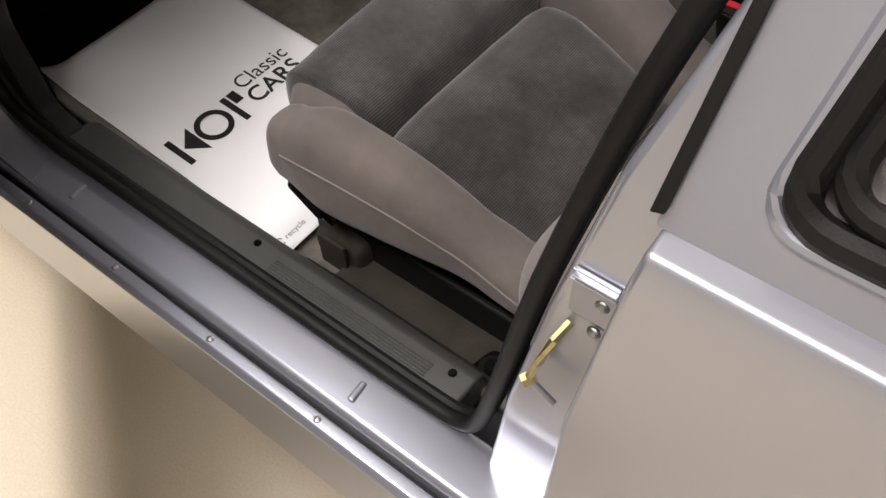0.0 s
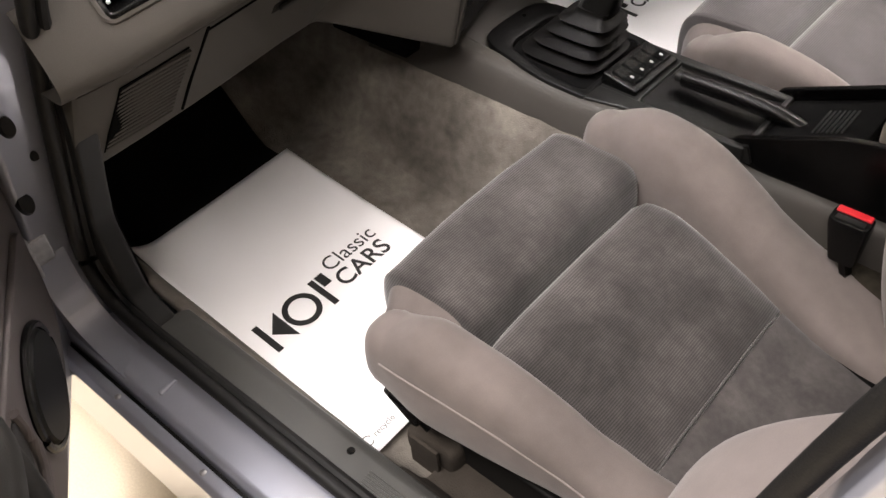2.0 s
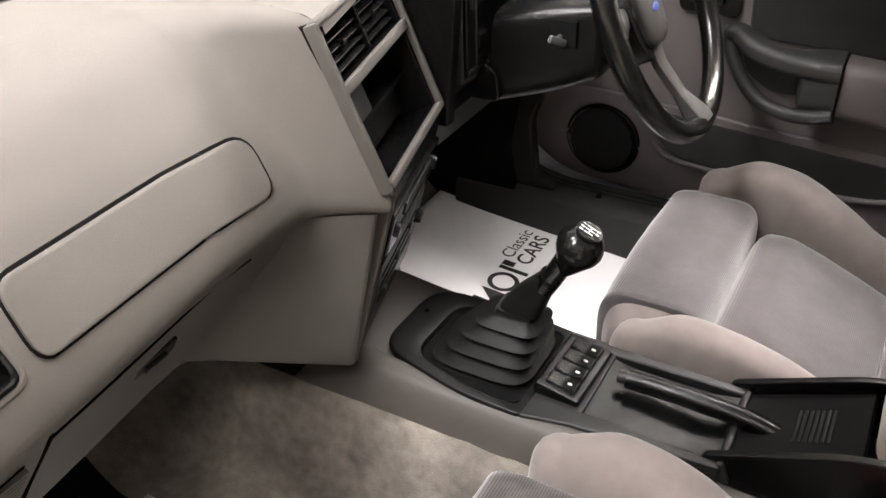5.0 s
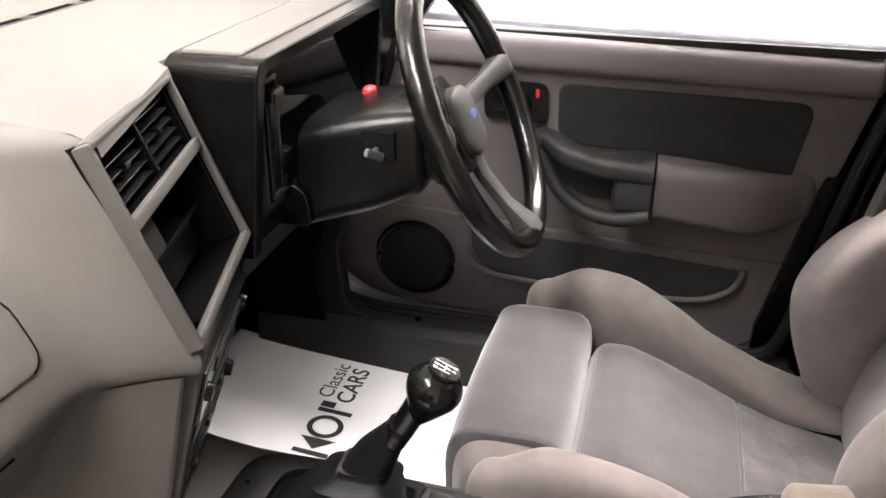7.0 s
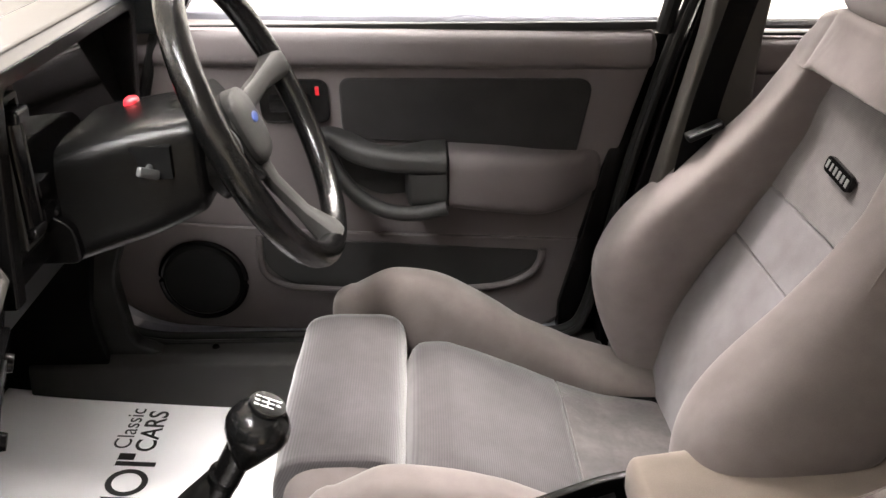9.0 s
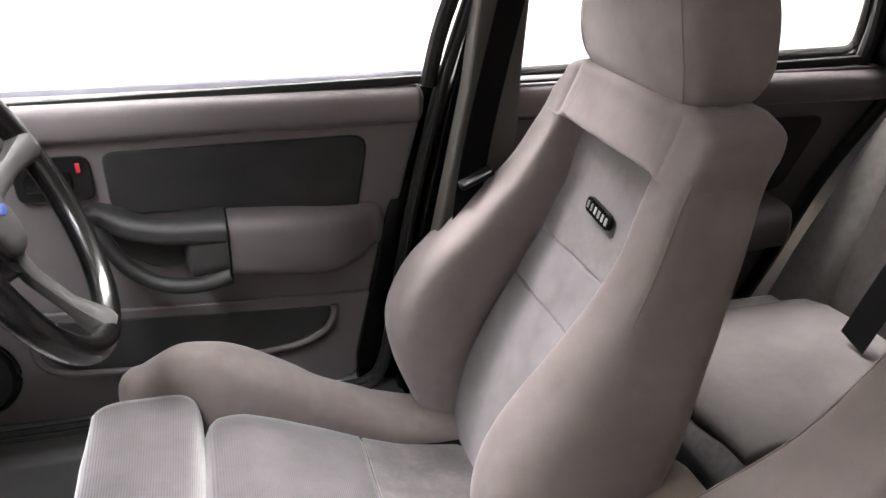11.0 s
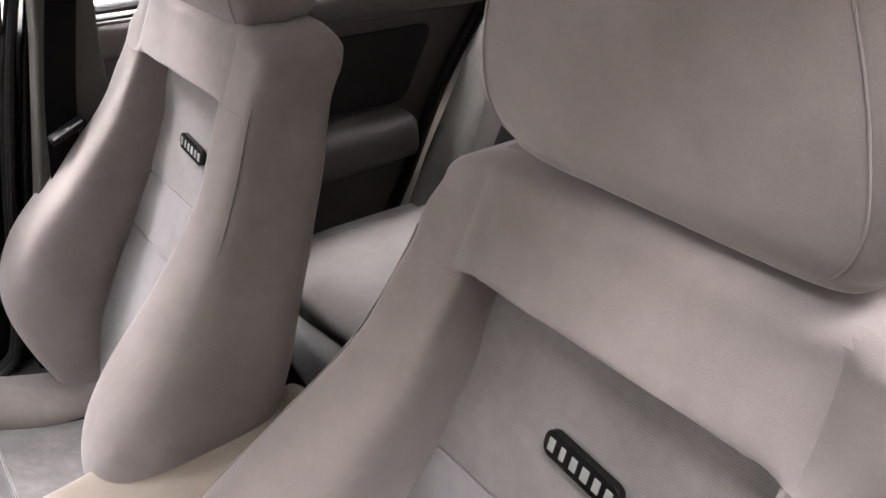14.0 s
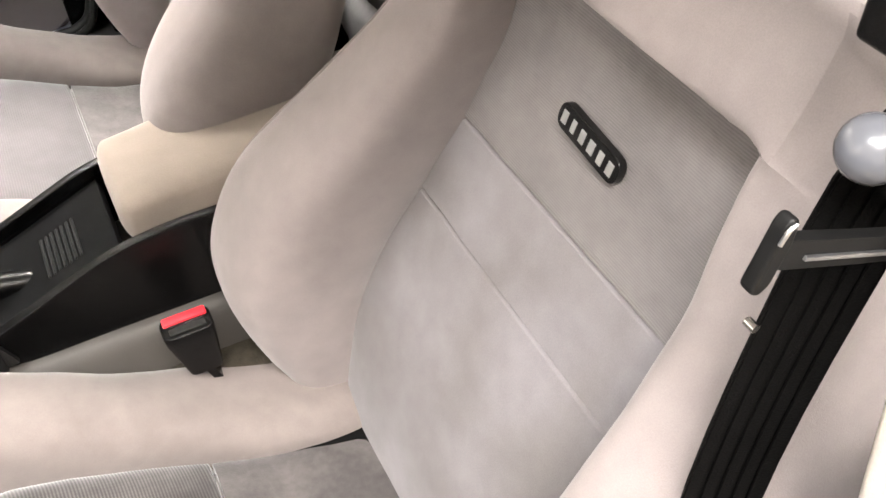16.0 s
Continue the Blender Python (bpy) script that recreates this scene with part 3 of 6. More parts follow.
def leaned(bm):
    """Parts are drawn with y as their height over the trim, then laid onto it."""
    bmesh.ops.bisect_plane(bm, geom=bm.verts[:] + bm.edges[:] + bm.faces[:], plane_co=(0, 0, 0.60), plane_no=(0, 0, 1))
    for v in bm.verts:
        v.co.y = y_trim(v.co.z) - v.co.y
    bmesh.ops.reverse_faces(bm, faces=bm.faces[:])
    return bm


def front_door(s):
    door = new("door")
    door.empty_display_size = 0.05
    door.parent = car
    door["label"] = "grey front door with cloth insert, armrest and speaker" if s > 0 else "grey front passenger door standing ajar"
    door.location = (-0.47, s * 0.75, 0.30)
    put = lambda nm, bm, mat, label="", par=door: part(nm, flip_y(bm, s), mat, par, label)  # noqa: E731
    put("outer_panel", prism(rounded([(-0.47, 0.27), (0.43, 0.27), (0.47, 0.50), (0.535, 0.80), (0.535, 0.86), (-0.47, 0.88)], 0.02), "y", 0.775, 0.815, 0.01, 3), PAINT)
    panel = put("trim_panel", leaned(prism(rounded([(-0.44, 0.868), (0.512, 0.842), (0.44, 0.484), (0.408, 0.322), (0.36, 0.292), (-0.10, 0.298), (-0.32, 0.318), (-0.395, 0.37), (-0.41, 0.44)], [0.01, 0.02, 0.2, 0.06, 0.05, 0.1, 0.06, 0.06, 0.1]), "y", -0.03, 0.0, 0.004)), TRIM, "purple-grey moulded plastic trim")
    put("top_roll", pad("x", [(-0.43, 0.690, 0.76, 0.806, 0.872), (0.03, 0.683, 0.76, 0.798, 0.863), (0.495, 0.686, 0.76, 0.790, 0.853)], 3.0, 24, 6, (0.012, 0.014)), TRIM)
    put("belt_strip", rbox(-0.43, 0.505, 0.697, 0.707, 0.853, 0.8655, 0.002), RUBBER)
    lower = put("lower_panel", leaned(prism(rounded([(-0.385, 0.532), (0.06, 0.500), (0.437, 0.482), (0.402, 0.330), (0.36, 0.300), (-0.10, 0.306), (-0.315, 0.326), (-0.385, 0.378), (-0.395, 0.44)], [0.02, 0.1, 0.012, 0.06, 0.05, 0.1, 0.06, 0.06, 0.1]), "y", -0.002, 0.007, 0.004, 3)), TRIM)
    put("cloth_insert", leaned(prism(rounded([(0.024, 0.782), (0.420, 0.777), (0.402, 0.628), (0.20, 0.668), (0.024, 0.674)], [0.02, 0.03, 0.02, 0.2, 0.03]), "y", -0.004, 0.005, 0.004, 3)), TRIM_CLOTH, "dark brown-grey cloth insert")
    put("armrest_pad", pad("x", [(0.193, 0.672, 0.78, 0.571, 0.669), (0.28, 0.678, 0.78, 0.558, 0.662), (0.345, 0.692, 0.78, 0.549, 0.654), (0.395, 0.718, 0.80, 0.553, 0.652), (0.428, 0.738, 0.80, 0.570, 0.656)], 4.2, 36, 5, (0.004, 0.024)), TRIM, "padded grey armrest")
    # handle parts are trim grey in shade, the shade given by a darker colour
    put("pull_handle", pad("x", [(0.004, 0.70, 0.78, 0.668, 0.700), (0.04, 0.672, 0.74, 0.652, 0.690), (0.10, 0.663, 0.71, 0.640, 0.676), (0.189, 0.659, 0.78, 0.628, 0.674)], 3.0, 22, 5, (0.02, 0.002)), POCKET, "pull handle, door grey darkened for shade")
    put("handle_block", pad("x", [(0.135, 0.67, 0.78, 0.574, 0.65), (0.189, 0.661, 0.78, 0.576, 0.668)], 4.0, 22, 3, (0.012, 0.002)), POCKET)
    put("handle_cup", leaned(prism(rounded([(0.01, 0.665), (0.15, 0.655), (0.15, 0.578), (0.08, 0.572), (0.03, 0.60)], 0.02), "y", -0.001, 0.009, 0.003)), POCKET)
    put("handle_lip", tube([(-0.005, 0.725, 0.672), (0.012, 0.705, 0.638), (0.045, 0.685, 0.600), (0.09, 0.672, 0.577), (0.14, 0.668, 0.572), (0.19, 0.665, 0.583)], 0.0125, 12, False, 5), POCKET)
    bez = put("handle_bezel", leaned(prism(rounded([(-0.10, 0.783), (0.008, 0.780), (0.008, 0.706), (-0.10, 0.708)], 0.018), "y", -0.002, 0.008, 0.003)), GLOSS_BLACK, "black inner release handle")
    put("release_lever", leaned(rbox(-0.085, -0.02, 0.008, 0.017, 0.728, 0.752, 0.004)), BLACK, "", bez)
    put("lock_mark", leaned(rbox(-0.012, -0.006, 0.008, 0.0095, 0.755, 0.77, 0.0005, 1)), RED, "red lock mark", bez)
    put("door_pocket", leaned(prism(rounded([(-0.125, 0.497), (0.352, 0.463), (0.350, 0.435), (0.28, 0.396), (0.10, 0.389), (-0.08, 0.400), (-0.125, 0.44)], [0.01, 0.01, 0.05, 0.08, 0.1, 0.05, 0.03]), "y", -0.002, 0.0105, 0.003)), POCKET, "map pocket with its inner shade drawn dark")
    put("pocket_rim", leaned(tube([(-0.128, 0.010, 0.500), (-0.127, 0.014, 0.435), (-0.095, 0.016, 0.406), (-0.03, 0.016, 0.396), (0.10, 0.016, 0.389), (0.27, 0.016, 0.396), (0.330, 0.015, 0.415), (0.352, 0.013, 0.442), (0.357, 0.010, 0.466)], 0.0062, 10, False, 6)), TRIM, "rounded pocket rim")
    disc = bmesh.new()
    bmesh.ops.create_cone(disc, cap_ends=True, segments=48, radius1=0.072, radius2=0.064, depth=0.010, matrix=pose(-0.233, 0.012, 0.414, -90))
    spk = put("speaker_grille", leaned(disc), CLIP, "round black speaker grille")
    put("grille_ring", leaned(tube([(-0.233 + 0.073 * math.cos(w), 0.010, 0.414 + 0.073 * math.sin(w)) for w in np.linspace(0, 2 * math.pi, 40, endpoint=False)], 0.0055, 8, True, 1)), BLACK, "", spk)
    put("window_channel", tube([(0.515, 0.70, 0.85), (0.535, 0.68, 0.95), (0.585, 0.625, 1.12), (0.60, 0.585, 1.24), (0.52, 0.565, 1.275), (0.05, 0.57, 1.265), (-0.06, 0.60, 1.17), (-0.26, 0.69, 0.89)], 0.013, 10, False, 4), RUBBER, "black window frame")
    if s > 0:
        pane = put("window_pane", skin([[(x, y, z) for x, y, z in ((-0.26, 0.709, 0.86), (0.52, 0.709, 0.85), (0.59, 0.585, 1.25), (0.0, 0.585, 1.25))], [(x, y + 0.003, z) for x, y, z in ((-0.26, 0.709, 0.86), (0.52, 0.709, 0.85), (0.59, 0.585, 1.25), (0.0, 0.585, 1.25))]]), GLASS)
        pane.visible_shadow = False
    put("mirror_cover", prism(rounded([(-0.43, 0.86), (-0.21, 0.86), (-0.16, 0.93), (-0.25, 0.95)], 0.01), "y", 0.665, 0.70, 0.004), BLACK)
    return door


driver_door = front_door(1)
passenger_door = front_door(-1)
passenger_door.location.x += 0.045
passenger_door.location.y += 0.012
passenger_door.rotation_euler = (0, 0, radians(-33.5))


def rear_door(s):
    door = new("door")
    door.empty_display_size = 0.05
    door.parent = car
    door["label"] = "closed rear door, silver-blue outside and grey inside"
    door.location = (0.57, s * 0.75, 0.30)
    put = lambda nm, bm, mat, label="", par=door: part(nm, flip_y(bm, s), mat, par, label)  # noqa: E731
    skin_ = prism([(0.742, 0.27), (0.790, 0.27), (0.800, 0.45), (0.794, 0.62), (0.782, 0.775), (0.774, 0.799), (0.742, 0.806)], "x", 0.548, 1.42, 0.005, 3)
    for v in skin_.verts:
        if v.co.x < 0.6:
            v.co.x += float(np.interp(v.co.z, (0.50, 0.62, 0.70, 0.80), (0.0, 0.007, 0.015, 0.029)))
    put("outer_panel", skin_, PAINT, "silver-blue painted door skin")
    frame_out = rounded([(0.573, 0.803), (1.45, 0.803), (1.42, 1.00), (1.28, 1.285), (0.628, 1.285)], [0.004, 0.01, 0.2, 0.1, 0.02])
    hole = rounded([(0.618, 0.828), (1.34, 0.826), (1.32, 0.95), (1.20, 1.24), (0.672, 1.24)], [0.030, 0.03, 0.1, 0.06, 0.03])
    n = len(hole)
    lean = lambda z: 0.757 - max(z - 0.80, 0) * 0.36  # noqa: E731
    put("window_frame", skin([[(a, lean(b) - 0.03, b) for a, b in hole], [(a, lean(b), b) for a, b in hole], [(a, lean(b), b) for a, b in frame_out], [(a, lean(b) - 0.03, b) for a, b in frame_out], [(a, lean(b) - 0.03, b) for a, b in hole]], True, False), PAINT)
    put("window_bead", tube([(a, lean(b) + 0.0, b) for a, b in hole], 0.0045, 8, True, 1), PAINT)
    for d, r, mat in ((0.009, 0.0095, RUBBER), (0.024, 0.008, RUBBER)):
        mid = Vector((0.98, 1.03))
        put("window_rubber", tube([(mid.x + (a - mid.x) * (1 - d / 0.33), lean(b) - d * 0.4, mid.y + (b - mid.y) * (1 - d / 0.2)) for a, b in hole], r, 8, True, 1), mat)
    inner = [(0.98 + (a - 0.98) * 0.93, 1.03 + (b - 1.03) * 0.88) for a, b in hole]
    pane = put("window_pane", skin([[(a, lean(b) - 0.014, b) for a, b in inner], [(a, lean(b) - 0.010, b) for a, b in inner]]), GLASS)
    pane.visible_shadow = False
    ribbon = prism([(0.569, 0.812), (0.577, 0.814), (0.619, 1.28), (0.610, 1.28)], "y", 0.001, 0.005, 0.001)
    for v in ribbon.verts:
        v.co.y += lean(v.co.z)
    put("black_strip", ribbon, RUBBER)
    put("trim_panel", leaned(prism(rounded([(0.60, 0.85), (1.36, 0.835), (1.34, 0.78), (1.18, 0.43), (1.10, 0.30), (0.60, 0.30)], [0.02, 0.06, 0.05, 0.1, 0.05, 0.02]), "y", -0.03, 0.03, 0.006, 3)), TRIM)
    put("top_roll", pad("x", [(0.60, 0.655, 0.74, 0.788, 0.852), (1.0, 0.650, 0.74, 0.782, 0.843), (1.33, 0.650, 0.74, 0.772, 0.832)], 3.0, 24, 4, (0.01, 0.02)), TRIM)
    put("belt_strip", rbox(0.60, 1.35, 0.672, 0.684, 0.838, 0.853, 0.003), RUBBER)
    put("cloth_insert", leaned(prism(rounded([(0.72, 0.765), (1.24, 0.75), (1.19, 0.60), (0.72, 0.61)], 0.03), "y", 0.02, 0.035, 0.004)), TRIM_CLOTH)
    put("armrest_pad", pad("x", [(0.80, 0.63, 0.74, 0.52, 0.61), (1.00, 0.625, 0.74, 0.515, 0.605), (1.16, 0.64, 0.74, 0.515, 0.600)], 3.6, 24, 4, (0.02, 0.02)), TRIM)
    put("window_channel", tube([(0.625, 0.69, 0.845), (0.66, 0.62, 1.10), (0.70, 0.58, 1.24), (1.19, 0.58, 1.24), (1.275, 0.64, 0.98), (1.29, 0.685, 0.835)], 0.013, 10, False, 4), RUBBER, "black window frame")
    put("rear_seal", tube([(x, y_trim(z) - 0.036, z) for x, z in ((1.375, 0.86), (1.355, 0.79), (1.27, 0.62), (1.19, 0.45), (1.115, 0.32))], 0.014, 10, False, 4), RUBBER, "black door seal")
    put("handle_cup", pad("x", [(0.76, 0.64, 0.74, 0.515, 0.600), (0.83, 0.628, 0.74, 0.520, 0.612)], 3.6, 20, 3, (0.012, 0.004)), POCKET, "dark pull cup")
    put("quarter_cover", prism(rounded([(1.300, 0.838), (1.60, 0.83), (1.56, 1.28), (1.215, 1.25), (1.295, 0.97)], 0.01), "y", 0.640, 0.680, 0.004), BLACK)
    return door


rear_door(1)
rear_door(-1)

# lock striker on the passenger's centre pillar
striker = thing("lock_striker", (0.51, -0.74, 0.47), "yellow-zinc lock striker bolted to the centre pillar", "latch")
part("loop", joined(tube([(0.5225, -0.736, 0.640), (0.5195, -0.750, 0.632), (0.5115, -0.754, 0.600), (0.5025, -0.753, 0.566)], 0.0036, 6, False, 1), tube([(0.4995, -0.757, 0.562), (0.5055, -0.749, 0.566)], 0.0062, 6, False, 1)), BRASS, striker, "yellow-zinc striker bar")
part("pin", tube([(0.5035, -0.753, 0.564), (0.526, -0.752, 0.548)], 0.0030, 12, False, 1), STEEL, striker)
check = thing("door_check", (0.54, -0.755, 0.70), "bright latch plate on the edge of the rear door", "latch")
part("plate", joined(rbox(0.521, 0.556, -0.7435, -0.736, 0.6985, 0.7005, 0.0009), rbox(0.523, 0.556, -0.7445, -0.736, 0.7035, 0.7055, 0.0009), rbox(0.521, 0.556, -0.7400, -0.736, 0.660, 0.7065, 0.001)), PAINT, check)
for z, x in ((0.684, 0.546), (0.650, 0.543)):
    bm = bmesh.new()
    bmesh.ops.create_uvsphere(bm, u_segments=14, v_segments=8, radius=0.0056, matrix=pose(x, -0.740, z) @ Matrix.Diagonal((1, 0.6, 1, 1)))
    part("screw", bm, STEEL, check, "bright domed screw head")


# ---- front seats ----
def wrinkled(bm, amount, size, seed=0.0):
    bm.normal_update()
    for v in bm.verts:
        v.co += v.normal * amount * noise.noise(v.co / size + Vector((seed, seed, seed)))
    return bm


def seam(axis, rows, angle, n, r=0.0017, sub=5, lift=0.0005, span=(0.0, 1.0)):
    """A stitched seam lying on a pad at one angle of its section."""
    st = spline(rows, sub)
    lo, hi = int(span[0] * (len(st) - 1)), int(span[1] * (len(st) - 1)) + 1
    c, q = math.cos(radians(angle)), math.sin(radians(angle))
    pts = []
    for s, a0, a1, b0, b1, *own in st[lo:hi]:
        n = own[0] if own else n
        a = (a0 + a1) / 2 + ((a1 - a0) / 2 + lift) * math.copysign(abs(c) ** (2 / n), c)
        b = (b0 + b1) / 2 + ((b1 - b0) / 2 + lift) * math.copysign(abs(q) ** (2 / n), q)
        pts.append({"x": (s, a, b), "y": (a, s, b), "z": (a, b, s)}[axis])
    return tube(pts, r, 6, False, 1)


def side(bm, w):
    return flip_y(bm, w)


def shifted(bm, y):
    bm.transform(Matrix.Translation((0, y, 0)))
    return bm


def front_seat(yc, label):
    seat = thing("front_seat", (0.25, yc, 0.20), label, "car seat", "front seats")
    put = lambda nm, bm, mat, lab="", par=seat: part(nm, shifted(bm, yc), mat, par, lab, 50)  # noqa: E731
    put("seat_frame", rbox(0.06, 0.56, -0.20, 0.20, 0.255, 0.315, 0.01), VOID)
    for u in (-0.19, 0.19):
        put("rail", rbox(0.02, 0.58, u - 0.018, u + 0.018, 0.20, 0.262, 0.006), RUBBER)
    put("slide_bar", tube([(0.10, -0.235, 0.30), (0.05, -0.235, 0.325), (0.02, -0.22, 0.335), (0.02, -0.16, 0.335)], 0.011, 10), BLACK, "black slide release")
    roll = [(-0.165, -0.034, 0.124, 0.28, 0.447), (0.0, -0.038, 0.124, 0.28, 0.452), (0.175, -0.034, 0.124, 0.28, 0.450)]
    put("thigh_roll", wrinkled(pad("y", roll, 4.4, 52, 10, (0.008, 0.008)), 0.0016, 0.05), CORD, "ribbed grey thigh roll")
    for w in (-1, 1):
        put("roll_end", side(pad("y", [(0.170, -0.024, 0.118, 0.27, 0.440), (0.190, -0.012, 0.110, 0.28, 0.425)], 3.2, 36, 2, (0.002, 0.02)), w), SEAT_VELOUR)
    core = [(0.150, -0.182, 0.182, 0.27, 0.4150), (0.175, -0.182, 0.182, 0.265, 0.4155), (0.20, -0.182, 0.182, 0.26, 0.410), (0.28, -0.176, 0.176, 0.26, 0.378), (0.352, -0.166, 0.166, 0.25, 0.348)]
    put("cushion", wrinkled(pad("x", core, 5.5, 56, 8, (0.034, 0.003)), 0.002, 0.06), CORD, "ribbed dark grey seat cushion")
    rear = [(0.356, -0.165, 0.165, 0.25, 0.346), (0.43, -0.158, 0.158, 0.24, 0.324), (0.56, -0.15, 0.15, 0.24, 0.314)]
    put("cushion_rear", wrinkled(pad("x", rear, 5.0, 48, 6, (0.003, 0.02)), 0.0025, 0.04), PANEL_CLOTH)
    put("cushion_seam", tube([(0.354, -0.140, 0.338), (0.354, -0.10, 0.3495), (0.354, 0.0, 0.3505), (0.354, 0.10, 0.3495), (0.354, 0.140, 0.338)], 0.0014, 6), PANEL_CLOTH)
    bol = [(0.045, 0.186, 0.262, 0.345, 0.465), (0.10, 0.180, 0.270, 0.325, 0.492), (0.17, 0.176, 0.274, 0.31, 0.482), (0.24, 0.170, 0.274, 0.30, 0.448), (0.31, 0.162, 0.272, 0.29, 0.404), (0.39, 0.150, 0.270, 0.28, 0.366), (0.47, 0.138, 0.266, 0.275, 0.342), (0.54, 0.13, 0.258, 0.27, 0.328)]
    for w in (-1, 1):
        slim = lambda x: max(0.0, min(1.0, (x - 0.08) / 0.22)) if w < 0 else 0.0  # noqa: E731
        lift = [(q[0], q[1], q[2] - 0.036 * slim(q[0]), q[3] + 0.030 * slim(q[0]), q[4] + (-0.020 if w < 0 else 0.006) * max(0.0, min(1.0, (0.36 - q[0]) / 0.2))) for q in bol]
        b = put("cushion_bolster", wrinkled(side(pad("x", lift, 2.7, 40, 6, (0.038, 0.03)), w), 0.0022, 0.045, w), SEAT_VELOUR, "smooth beige-grey side bolster")
        put("seam", side(seam("x", lift, 12, 2.7, 0.0014, span=(0.04, 0.95)), w), PIPING, "", b)
    back_shell = [(0.33, 0.528, 0.550, -0.20, 0.20), (0.50, 0.584, 0.606, -0.235, 0.235), (0.68, 0.675, 0.692, -0.22, 0.22), (0.82, 0.745, 0.760, -0.190, 0.190), (0.87, 0.755, 0.776, -0.165, 0.165)]
    put("back_shell", wrinkled(pad("z", back_shell, 4.5, 44, 5, (0.02, 0.02)), 0.0015, 0.06), VELOUR, "beige-grey seat back")
    ins = {0.29: (0.505, 0.185), 0.36: (0.517, 0.190), 0.43: (0.540, 0.208), 0.50: (0.573, 0.208), 0.575: (0.611, 0.203), 0.655: (0.646, 0.192), 0.74: (0.675, 0.175), 0.79: (0.687, 0.160), 0.832: (0.699, 0.150)}
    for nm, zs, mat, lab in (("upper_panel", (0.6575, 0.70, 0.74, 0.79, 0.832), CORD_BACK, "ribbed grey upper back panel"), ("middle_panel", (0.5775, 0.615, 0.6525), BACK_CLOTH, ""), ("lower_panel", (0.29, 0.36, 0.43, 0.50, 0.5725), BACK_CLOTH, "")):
        rows = []
        for z in zs:
            key = sorted(ins)
            xf, hw = (float(np.interp(z, key, [ins[q][i] for q in key])) for i in (0, 1))
            rows.append((z, xf, xf + 0.03, -hw, hw))
        put(nm, wrinkled(pad("z", rows, 9.0, 64, 4, (0.0025, 0.0025)), 0.0016, 0.05), mat, lab)
    wing = [(0.310, 0.472, 0.545, 0.186, 0.262, 2.8), (0.42, 0.430, 0.562, 0.186, 0.318, 2.9), (0.50, 0.427, 0.594, 0.182, 0.330, 3.0), (0.58, 0.468, 0.640, 0.174, 0.316, 3.4), (0.66, 0.538, 0.682, 0.160, 0.276, 4.0), (0.74, 0.604, 0.726, 0.146, 0.236, 4.6), (0.82, 0.649, 0.758, 0.134, 0.210, 5.5), (0.862, 0.668, 0.778, 0.134, 0.205, 5.5), (0.892, 0.681, 0.786, 0.134, 0.198, 5.5)]
    ease = lambda u: max(0.0, min(1.0, u)) ** 2 * (3 - 2 * max(0.0, min(1.0, u)))  # noqa: E731
    fine = spline(wing, 8)
    at = lambda z, i: float(np.interp(z, [q[0] for q in fine], [q[i] for q in fine]))  # noqa: E731
    INNER, OUTER = 30, 30

    def back_row(w_, z, zs, closed, lip, shrink):
        """Half a section of the padded back: recess, inner slope, crest, outer side, rear."""
        x0, x1, y0, y1, n = (at(zs, i) for i in range(1, 6))
        x0 -= 0.024 * math.exp(-((zs - 0.57) / 0.085) ** 2) if w_ < 0 else 0.0
        xm, hx, ym, hy = (x0 + x1) / 2, (x1 - x0) / 2, (y0 + y1) / 2, (y1 - y0) / 2
        xi = float(np.interp(zs, sorted(ins), [ins[q][0] for q in sorted(ins)]))
        turn = max(-0.98, min(0.98, (xi - xm) / hx))
        w0 = -math.asin(max(-1.0, min(1.0, math.copysign(abs(turn) ** (n / 2), turn))))
        pts = [(0.0, xi + 0.02), (0.06, xi + 0.02)]
        inner = []
        for i in range(INNER):
            w = w0 + (math.pi / 2 - w0) * i / (INNER - 1)
            c, q = math.cos(w), math.sin(w)
            k_ = n + 5.0 * ease((zs - 0.75) / 0.07)
            inner.append((ym - hy * max(c, 0.0) ** (2 / k_), xm - hx * math.copysign(abs(q) ** (2 / k_), q)))
        pts += [(inner[0][0] - 0.004, xi + 0.02)] + inner
        if closed:
            m = len(pts)
            pts = [(ym * i / (m - 1), x0 + lip * (1 - ease((ym * i / (m - 1) - 0.122) / 0.02)) - 0.003 * (1 - (i / (m - 1)) ** 2)) for i in range(m)]
        for i in range(1, OUTER):
            w = math.pi / 2 - math.pi * i / (OUTER - 1)
            c, q = math.cos(w), math.sin(w)
            pts.append((ym + hy * max(c, 0.0) ** (2 / n), xm - hx * math.copysign(abs(q) ** (2 / n), q)))
        pts += [(ym * 0.5, x1), (0.0, x1)]
        out = []
        for y, x in pts:
            y, x = y - min(y, shrink) * ease(y / 0.12), x + (xm - x) * min(1.0, shrink / hx)
            drop = 0.016 * ease((y - 0.13) / 0.075) * ease((z - 0.845) / 0.06)
            out.append((x, y, z - drop))
        return out

    stations = [(z, z, False, 0.0, 0.0) for z in np.linspace(0.33, 0.8295, 52)]
    stations = [(0.302, 0.31, False, 0.0, 0.022), (0.308, 0.31, False, 0.0, 0.010), (0.318, 0.318, False, 0.0, 0.002)] + stations
    stations += [(0.8305, 0.8305, True, 0.014, 0.0), (0.8312, 0.832, True, 0.007, 0.0), (0.834, 0.834, True, 0.0025, 0.0), (0.839, 0.839, True, 0.0, 0.0)] + [(z, z, True, 0.0, 0.0) for z in np.linspace(0.846, 0.892, 9)]
